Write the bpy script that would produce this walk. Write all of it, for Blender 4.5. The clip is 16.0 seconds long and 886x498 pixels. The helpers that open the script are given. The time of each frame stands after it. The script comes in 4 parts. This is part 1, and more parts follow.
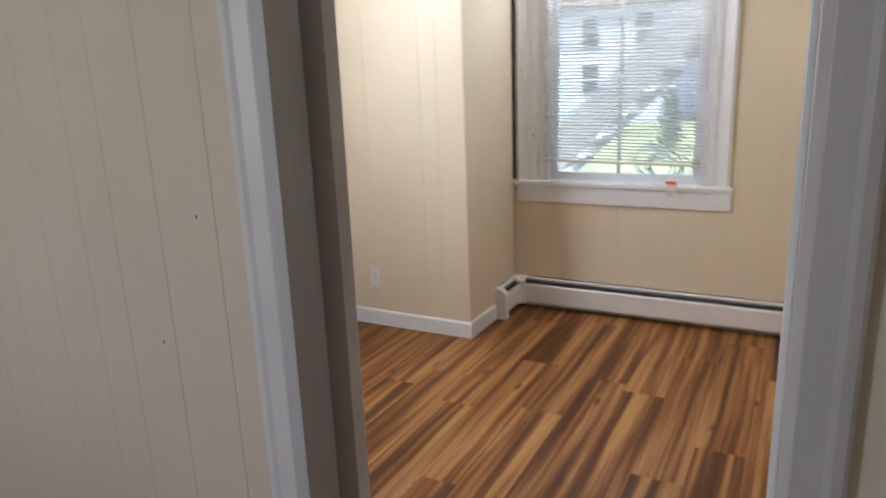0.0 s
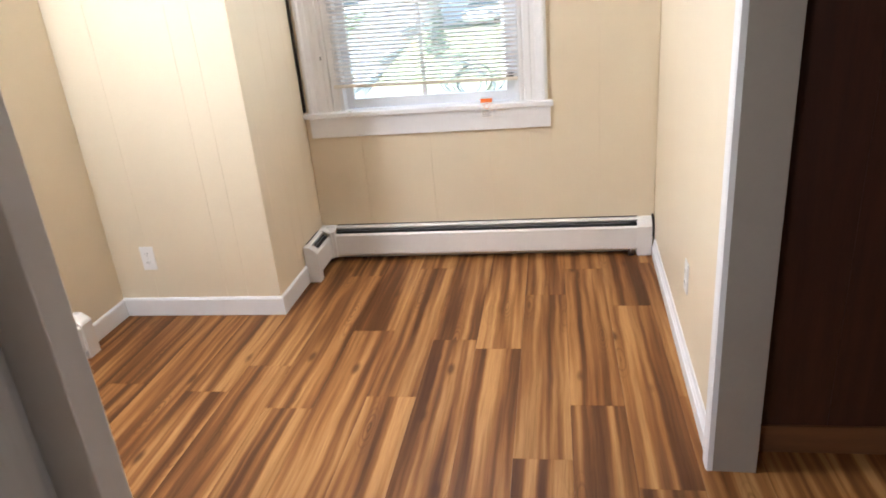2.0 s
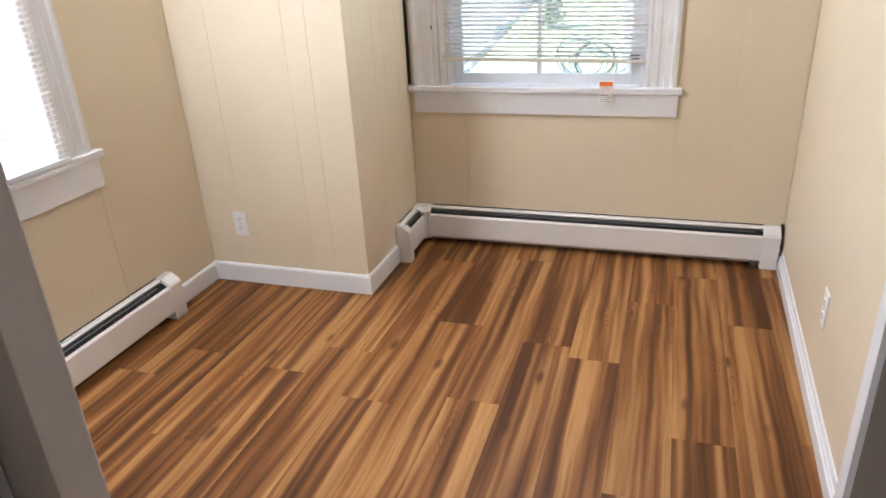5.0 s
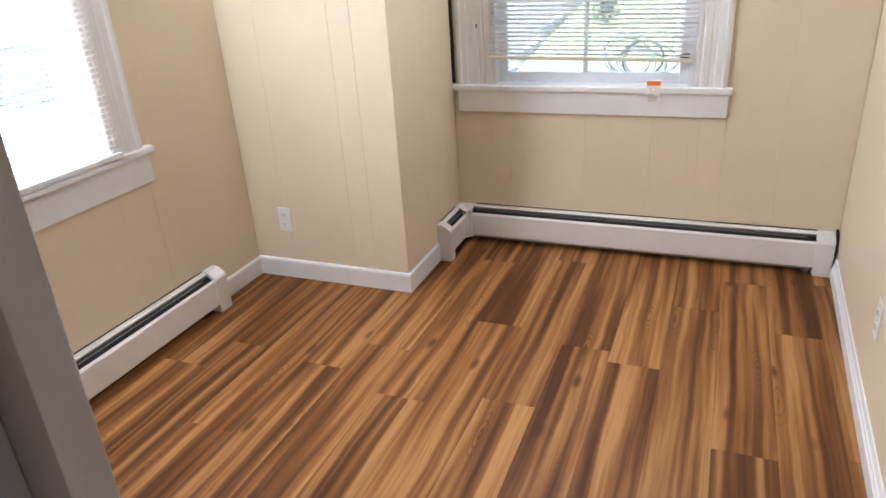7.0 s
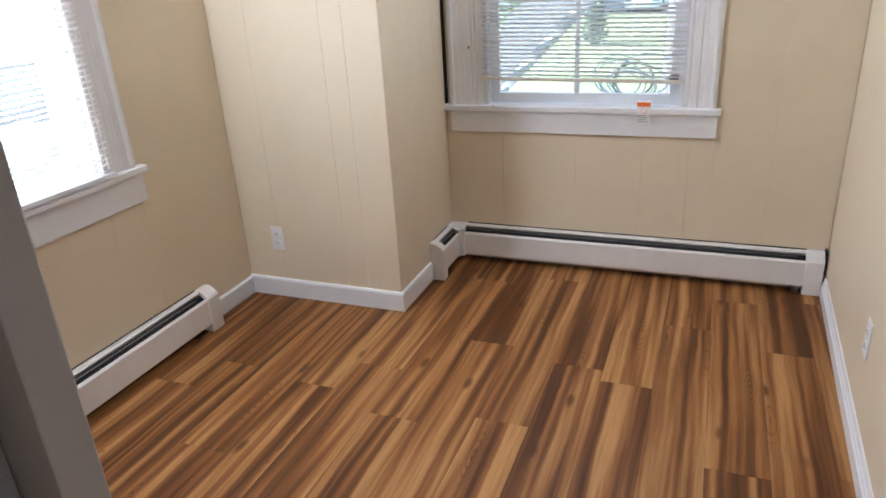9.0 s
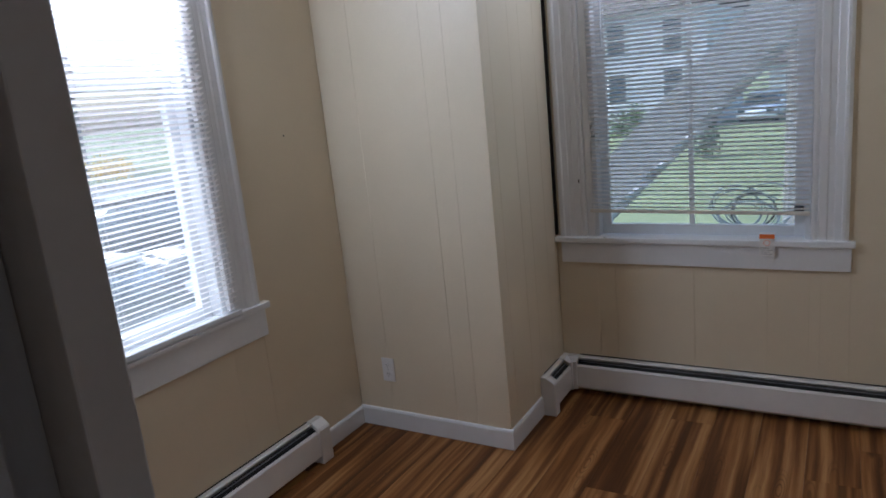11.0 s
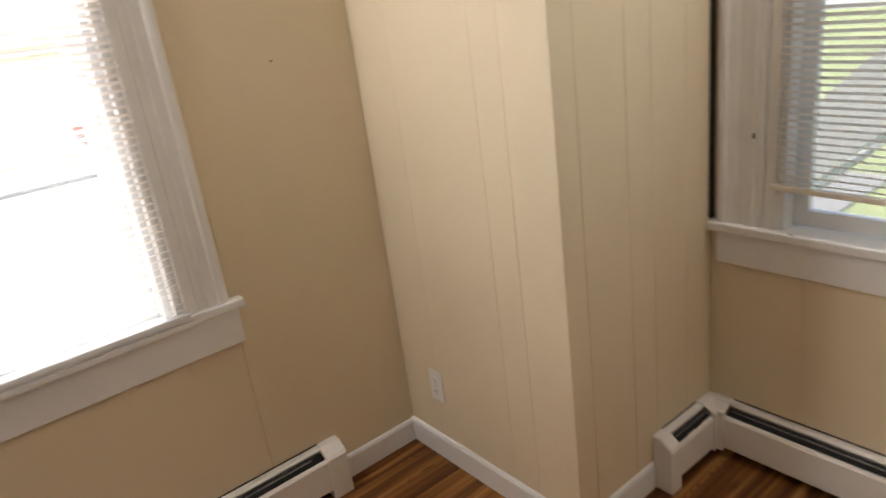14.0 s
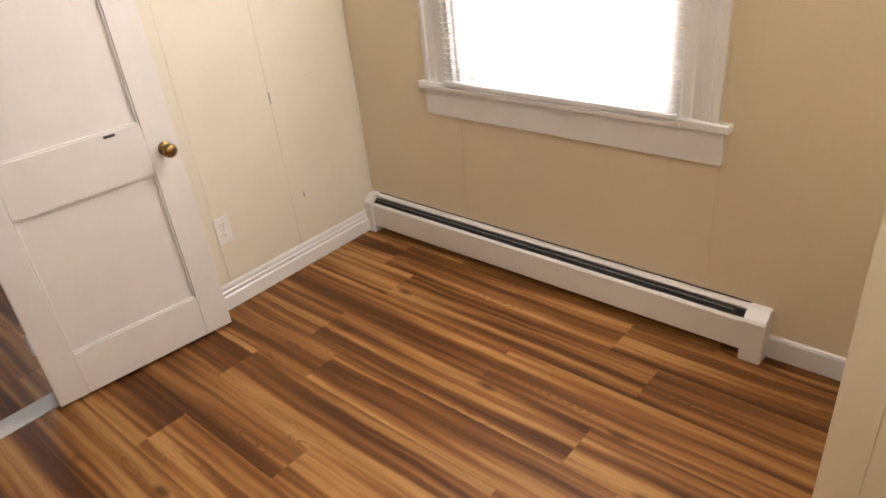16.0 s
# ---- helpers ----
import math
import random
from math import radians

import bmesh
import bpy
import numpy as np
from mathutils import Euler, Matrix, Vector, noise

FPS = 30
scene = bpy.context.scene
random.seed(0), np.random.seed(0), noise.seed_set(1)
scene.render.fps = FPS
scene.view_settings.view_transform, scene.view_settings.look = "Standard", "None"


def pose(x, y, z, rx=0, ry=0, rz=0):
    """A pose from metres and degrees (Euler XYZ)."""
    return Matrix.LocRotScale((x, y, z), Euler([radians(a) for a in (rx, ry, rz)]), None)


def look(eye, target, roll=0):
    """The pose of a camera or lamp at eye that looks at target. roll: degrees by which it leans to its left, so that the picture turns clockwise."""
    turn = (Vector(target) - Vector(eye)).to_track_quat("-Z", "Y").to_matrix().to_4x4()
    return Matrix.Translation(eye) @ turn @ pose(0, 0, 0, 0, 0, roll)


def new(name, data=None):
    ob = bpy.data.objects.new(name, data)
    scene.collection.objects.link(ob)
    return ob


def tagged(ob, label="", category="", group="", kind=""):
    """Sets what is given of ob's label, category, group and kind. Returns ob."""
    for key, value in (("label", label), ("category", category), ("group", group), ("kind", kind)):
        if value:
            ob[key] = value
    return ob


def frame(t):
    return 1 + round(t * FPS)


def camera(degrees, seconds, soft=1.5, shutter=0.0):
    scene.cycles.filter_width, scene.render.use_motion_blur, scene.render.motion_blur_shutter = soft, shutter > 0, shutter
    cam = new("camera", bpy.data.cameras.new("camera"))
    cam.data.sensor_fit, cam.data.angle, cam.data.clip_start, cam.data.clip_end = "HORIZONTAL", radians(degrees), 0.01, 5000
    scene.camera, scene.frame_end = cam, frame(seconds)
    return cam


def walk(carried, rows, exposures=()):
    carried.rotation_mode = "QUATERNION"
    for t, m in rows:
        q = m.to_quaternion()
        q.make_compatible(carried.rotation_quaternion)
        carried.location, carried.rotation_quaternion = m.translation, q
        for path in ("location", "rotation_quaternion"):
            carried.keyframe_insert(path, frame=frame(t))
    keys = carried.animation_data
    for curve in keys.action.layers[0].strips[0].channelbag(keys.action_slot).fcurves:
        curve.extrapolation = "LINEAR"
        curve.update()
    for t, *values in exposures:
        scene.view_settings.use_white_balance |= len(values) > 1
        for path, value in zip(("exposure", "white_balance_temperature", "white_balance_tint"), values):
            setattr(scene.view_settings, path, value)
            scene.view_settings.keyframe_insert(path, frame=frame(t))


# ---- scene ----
cam = camera(66.0, 16.0, soft=1.6, shutter=0.3)
PATH = [
    (0, (0.215, -0.251, 1.534), (-0.704, 1.456, 1.041), -2.2),
    (0.3, (0.063, -0.223, 1.512), (-0.631, 1.548, 0.891), -5.1),
    (0.5, (0.039, -0.203, 1.524), (-0.584, 1.57, 0.84), -4.7),
    (1, (-0.027, -0.001, 1.503), (-0.519, 1.8, 0.786), -5.0),
    (1.5, (-0.042, 0.171, 1.49), (-0.547, 1.947, 0.721), -5.9),
    (2, (-0.129, 0.331, 1.504), (-0.458, 2.156, 0.755), -5.2),
    (2.5, (-0.188, 0.457, 1.514), (-0.442, 2.31, 0.807), -5.4),
    (3, (-0.204, 0.572, 1.532), (-0.537, 2.427, 0.863), -5.2),
    (3.5, (-0.216, 0.615, 1.54), (-0.56, 2.48, 0.904), -4.1),
    (4, (-0.217, 0.603, 1.535), (-0.656, 2.43, 0.851), -4.8),
    (4.5, (-0.217, 0.576, 1.526), (-0.749, 2.338, 0.743), -3.7),
    (5, (-0.2, 0.553, 1.511), (-0.786, 2.283, 0.697), -3.1),
    (7.5, (-0.17, 0.575, 1.517), (-0.9, 2.25, 0.704), -3.6),
    (8, (-0.18, 0.571, 1.514), (-0.909, 2.247, 0.704), -3.1),
    (8.5, (-0.166, 0.567, 1.514), (-0.885, 2.259, 0.727), -3.3),
    (9, (-0.172, 0.565, 1.526), (-0.871, 2.274, 0.758), -3.4),
    (9.5, (-0.188, 0.552, 1.575), (-0.998, 2.251, 0.9), -4.1),
    (10, (-0.16, 0.567, 1.592), (-1.109, 2.266, 1.13), -5.1),
    (12.5, (-0.247, 1.002, 1.678), (-1.298, 2.645, 1.232), -4.9),
    (13, (-0.214, 1.323, 1.68), (-1.301, 2.88, 1.054), -3.3),
    (13.5, (-0.333, 1.553, 1.657), (-1.611, 2.939, 0.991), -6.2),
    (14, (-0.344, 1.952, 1.636), (-1.842, 3.085, 0.947), -7.7),
    (14.2, (-0.362, 2.082, 1.646), (-2.009, 2.977, 0.949), -4.3),
    (14.5, (-0.344, 2.394, 1.65), (-2.156, 2.82, 0.92), -6.0),
    (14.8, (-0.404, 2.653, 1.612), (-2.25, 2.787, 0.854), -3.0),
    (15, (-0.436, 2.86, 1.673), (-2.254, 2.586, 0.885), -4.2),
    (15.2, (-0.428, 3.003, 1.673), (-2.127, 2.389, 0.815), -3.9),
    (15.5, (-0.326, 3.21, 1.641), (-1.775, 2.176, 0.73), -4.7),
    (16, (-0.163, 3.348, 1.659), (-1.425, 2.146, 0.68), -6.2),
]
EXPOSURES = [
    (0, 2.2, 5650, 10),
    (0.5, 2.1, 5650, 10),
    (1.0, 2.7, 5750, 10),
    (1.5, 2.95, 5950, 10),
    (2.0, 2.95, 5750, 10),
    (2.5, 2.75, 5650, 10),
    (3.5, 2.35, 5450, 10),
    (5.0, 2.7, 5650, 10),
    (9.0, 2.35, 5450, 10),
    (9.6, 1.85, 5150, 10),
    (10.2, 1.5, 5050, 10),
    (12.4, 0.1, 6150, 11),
    (13.0, 1.3, 6800, 11),
    (13.5, 1.65, 6800, 11),
    (14.0, 1.8, 6700, 11),
    (14.5, 1.2, 6500, 11),
    (15.1, 0.9, 6400, 11),
    (15.5, 1.3, 6800, 12),
    (16, 2.45, 6800, 12),
]
walk(cam, [(t, look(eye, target, roll)) for t, eye, target, roll in PATH], EXPOSURES)
SKY, W_LIGHT, N_LIGHT, H_LIGHT = 0.15, 8.2, 3.2, 2.9

# ---- world and light ----
world = bpy.data.worlds.new("overcast_sky")
scene.world = world
world.use_nodes = True
_wn = world.node_tree.nodes
_sky = _wn.new("ShaderNodeTexSky")
_sky.sky_type = "NISHITA"
_sky.sun_disc = False
_sky.sun_elevation = radians(50)
_sky.sun_rotation = radians(260)
_sky.air_density, _sky.dust_density, _sky.ozone_density = 1.0, 4.0, 0.6
_wn["Background"].inputs[1].default_value = SKY
world.node_tree.links.new(_sky.outputs[0], _wn["Background"].inputs[0])

sun = new("sun", bpy.data.lights.new("sun", "SUN"))
sun.data.energy, sun.data.angle, sun.data.color = 3.0, radians(20), (1.0, 0.96, 0.9)
sun.matrix_world = look((-7, -1.5, 10), (0, 1, 0))


def sky_panel(name, eye, target, wide, high, watts, tint=(1.0, 0.98, 0.97)):
    lamp = new(name, bpy.data.lights.new(name, "AREA"))
    lamp.data.shape, lamp.data.size, lamp.data.size_y = "RECTANGLE", wide, high
    lamp.data.energy, lamp.data.color = watts, tint
    lamp.matrix_world = look(eye, target)
    return lamp


# sky light entering by the upper part of each window opening
sky_panel("west_window_skylight", (-2.262, 2.08, 2.28), (-0.9, 2.62, 0.5), 0.70, 0.26, W_LIGHT)
sky_panel("north_window_skylight", (-0.80, 3.86, 2.28), (-0.9, 2.9, 1.0), 0.95, 0.26, N_LIGHT)
sky_panel("hall_window_skylight", (-1.5, -1.72, 1.60), (-1.0, 0.7, 1.2), 0.55, 0.75, H_LIGHT)


# ---- materials ----
def material(name):
    m = bpy.data.materials.new(name)
    m.use_nodes = True
    return m, m.node_tree.nodes, m.node_tree.links, m.node_tree.nodes["Principled BSDF"]


def add(nodes, kind, **values):
    n = nodes.new(kind)
    for key, value in values.items():
        n.inputs[key.replace("_", " ")].default_value = value
    return n


def mixed(nodes, links, factor, a, b, blend="MIX"):
    n = nodes.new("ShaderNodeMix")
    n.data_type, n.blend_type = "RGBA", blend
    for socket, value in ((n.inputs[0], factor), (n.inputs[6], a), (n.inputs[7], b)):
        if isinstance(value, bpy.types.NodeSocket):
            links.new(value, socket)
        else:
            socket.default_value = value if isinstance(value, float) else (*value, 1)
    return n.outputs[2]


def ramp(nodes, links, source, stops):
    n = nodes.new("ShaderNodeValToRGB")
    links.new(source, n.inputs[0])
    els = n.color_ramp.elements
    while len(els) < len(stops):
        els.new(0.5)
    for e, (p, c) in zip(els, stops):
        e.position = p
        e.color = (*c, 1) if isinstance(c, tuple) else (c, c, c, 1)
    return n.outputs[0]


def surface(name, colour, rough=0.5, vary=0.12, scale=3.0, grain=60.0, bump=0.05, metal=0.0, dirt=None, spot=0.0, coat=0.0, stretch=(1, 1, 1)):
    """A painted or plain surface with cloudy variation, fine grain and a few marks."""
    m, nodes, links, bsdf = material(name)
    tex = nodes.new("ShaderNodeTexCoord")
    mp = nodes.new("ShaderNodeMapping")
    mp.inputs["Scale"].default_value = stretch
    links.new(tex.outputs["Object"], mp.inputs[0])
    big = add(nodes, "ShaderNodeTexNoise", Scale=scale, Detail=4.0, Roughness=0.6)
    fine = add(nodes, "ShaderNodeTexNoise", Scale=grain, Detail=3.0, Roughness=0.6)
    for n in (big, fine):
        links.new(mp.outputs[0], n.inputs["Vector"])
    low = tuple(c * (1 - vary) for c in colour)
    high = tuple(min(1, c * (1 + vary * 0.6)) for c in colour)
    base = ramp(nodes, links, big.outputs[0], [(0.3, low), (0.7, high)])
    base = mixed(nodes, links, 0.25, base, ramp(nodes, links, fine.outputs[0], [(0.3, low), (0.7, high)]))
    if dirt:
        mask = add(nodes, "ShaderNodeTexNoise", Scale=scale * 5, Detail=6.0, Roughness=0.7)
        links.new(mp.outputs[0], mask.inputs["Vector"])
        base = mixed(nodes, links, ramp(nodes, links, mask.outputs[0], [(0.62 - spot, 0.0), (0.72 - spot, 0.8)]), base, dirt)
    links.new(base, bsdf.inputs["Base Color"])
    bsdf.inputs["Roughness"].default_value = rough
    bsdf.inputs["Metallic"].default_value = metal
    bsdf.inputs["Coat Weight"].default_value = coat
    if bump:
        b = add(nodes, "ShaderNodeBump", Strength=bump, Distance=0.004)
        links.new(fine.outputs[0], b.inputs["Height"])
        links.new(b.outputs[0], bsdf.inputs["Normal"])
    return m


def wood_floor(name):
    """Laminate plank: long dark and golden streaks, heart grain, fine pores; each plank differs."""
    m, nodes, links, bsdf = material(name)
    tex = nodes.new("ShaderNodeTexCoord")
    info = nodes.new("ShaderNodeObjectInfo")
    shift = nodes.new("ShaderNodeVectorMath")
    shift.operation = "SCALE"
    shift.inputs[0].default_value = (37.0, 91.0, 13.0)
    links.new(info.outputs["Random"], shift.inputs["Scale"])
    at = nodes.new("ShaderNodeVectorMath")
    links.new(tex.outputs["Object"], at.inputs[0])
    links.new(shift.outputs[0], at.inputs[1])
    warp = add(nodes, "ShaderNodeTexNoise", Scale=2.2, Detail=3.0)
    links.new(at.outputs[0], warp.inputs["Vector"])
    wsc = nodes.new("ShaderNodeVectorMath")
    wsc.operation = "MULTIPLY_ADD"
    wsc.inputs[1].default_value = (0.028, 0.0, 0.0)
    links.new(warp.outputs["Color"], wsc.inputs[0])
    links.new(at.outputs[0], wsc.inputs[2])

    def streak(sx, sy, detail, rough=0.55):
        mp = nodes.new("ShaderNodeMapping")
        mp.inputs["Scale"].default_value = (sx, sy, 1)
        links.new(wsc.outputs[0], mp.inputs[0])
        n = add(nodes, "ShaderNodeTexNoise", Scale=1.0, Detail=detail, Roughness=rough)
        links.new(mp.outputs[0], n.inputs["Vector"])
        return n.outputs[0]

    half = nodes.new("ShaderNodeMath")
    half.operation = "MULTIPLY_ADD"
    half.inputs[1].default_value = 0.6
    links.new(streak(15, 0.55, 2.0), half.inputs[0])
    part_b = nodes.new("ShaderNodeMath")
    part_b.operation = "MULTIPLY"
    part_b.inputs[1].default_value = 0.4
    links.new(streak(30, 0.5, 1.5), part_b.inputs[0])
    links.new(part_b.outputs[0], half.inputs[2])
    broad = ramp(nodes, links, half.outputs[0], [(0.39, FLOOR_DARK), (0.460, FLOOR_MID), (0.528, FLOOR_LIGHT), (0.60, FLOOR_GOLD)])
    mid = ramp(nodes, links, streak(75, 2.0, 3.0), [(0.36, (0.55, 0.48, 0.42)), (0.56, (1.0, 1.0, 1.0))])
    base = mixed(nodes, links, 0.35, broad, mid, "MULTIPLY")
    fine = streak(240, 7, 3.0, 0.7)
    base = mixed(nodes, links, 0.5, base, ramp(nodes, links, fine, [(0.3, (0.6, 0.55, 0.5)), (0.55, (1.0, 1.0, 1.0))]), "MULTIPLY")
    # heart grain: nested arches
    mp = nodes.new("ShaderNodeMapping")
    mp.inputs["Scale"].default_value = (5.0, 1.1, 1)
    links.new(wsc.outputs[0], mp.inputs[0])
    vor = add(nodes, "ShaderNodeTexVoronoi", Scale=1.6)
    links.new(mp.outputs[0], vor.inputs["Vector"])
    rings = nodes.new("ShaderNodeMath")
    rings.operation = "MULTIPLY"
    rings.inputs[1].default_value = 95.0
    links.new(vor.outputs["Distance"], rings.inputs[0])
    sine = nodes.new("ShaderNodeMath")
    sine.operation = "SINE"
    links.new(rings.outputs[0], sine.inputs[0])
    near = ramp(nodes, links, vor.outputs["Distance"], [(0.05, 1.0), (0.33, 0.0)])
    ring = nodes.new("ShaderNodeMath")
    ring.operation = "MULTIPLY"
    links.new(ramp(nodes, links, sine.outputs[0], [(0.3, 0.0), (0.9, 0.75)]), ring.inputs[0])
    links.new(near, ring.inputs[1])
    base = mixed(nodes, links, ring.outputs[0], base, FLOOR_RING)
    # small dark knots drawn out along the grain
    kp = nodes.new("ShaderNodeMapping")
    kp.inputs["Scale"].default_value = (6.5, 2.4, 1)
    links.new(wsc.outputs[0], kp.inputs[0])
    knot = add(nodes, "ShaderNodeTexVoronoi", Scale=1.0)
    links.new(kp.outputs[0], knot.inputs["Vector"])
    base = mixed(nodes, links, ramp(nodes, links, knot.outputs["Distance"], [(0.05, 0.8), (0.13, 0.0)]), base, FLOOR_RING)
    # plank to plank tone
    tone = ramp(nodes, links, info.outputs["Random"], [(0.0, (0.93, 0.92, 0.91)), (1.0, (1.06, 1.05, 1.04))])
    base = mixed(nodes, links, 1.0, base, tone, "MULTIPLY")
    links.new(base, bsdf.inputs["Base Color"])
    links.new(ramp(nodes, links, fine, [(0.2, 0.50), (0.8, 0.42)]), bsdf.inputs["Roughness"])
    bsdf.inputs["Specular IOR Level"].default_value = 0.22
    b = add(nodes, "ShaderNodeBump", Strength=0.12, Distance=0.001)
    links.new(fine, b.inputs["Height"])
    links.new(b.outputs[0], bsdf.inputs["Normal"])
    return m


def glass(name):
    m, nodes, links, bsdf = material(name)
    clear = nodes.new("ShaderNodeBsdfTransparent")
    clear.inputs[0].default_value = (0.975, 0.985, 0.985, 1)
    gloss = add(nodes, "ShaderNodeBsdfGlossy", Roughness=0.03)
    fres = add(nodes, "ShaderNodeFresnel", IOR=1.45)
    mix = nodes.new("ShaderNodeMixShader")
    links.new(fres.outputs[0], mix.inputs[0])
    links.new(clear.outputs[0], mix.inputs[1])
    links.new(gloss.outputs[0], mix.inputs[2])
    # a faint, uneven white scatter in the pane imitates veiling haze
    haze_scatter = add(nodes, "ShaderNodeBsdfTranslucent", Color=(0.85, 0.86, 0.86, 1))
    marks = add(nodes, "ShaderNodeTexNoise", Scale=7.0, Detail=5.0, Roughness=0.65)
    haze_mix = nodes.new("ShaderNodeMixShader")
    links.new(ramp(nodes, links, marks.outputs[0], [(0.3, 0.04), (0.75, 0.085)]), haze_mix.inputs[0])
    links.new(mix.outputs[0], haze_mix.inputs[1])
    links.new(haze_scatter.outputs[0], haze_mix.inputs[2])
    links.new(haze_mix.outputs[0], nodes["Material Output"].inputs[0])
    nodes.remove(bsdf)
    return m


def slat_vinyl(name):
    m, nodes, links, bsdf = material(name)
    bsdf.inputs["Base Color"].default_value = (0.90, 0.87, 0.85, 1)
    bsdf.inputs["Roughness"].default_value = 0.4
    tr = nodes.new("ShaderNodeBsdfTranslucent")
    tr.inputs[0].default_value = (0.97, 0.94, 0.92, 1)
    mix = add(nodes, "ShaderNodeMixShader", Fac=0.32)
    links.new(bsdf.outputs[0], mix.inputs[1])
    links.new(tr.outputs[0], mix.inputs[2])
    links.new(mix.outputs[0], nodes["Material Output"].inputs[0])
    return m


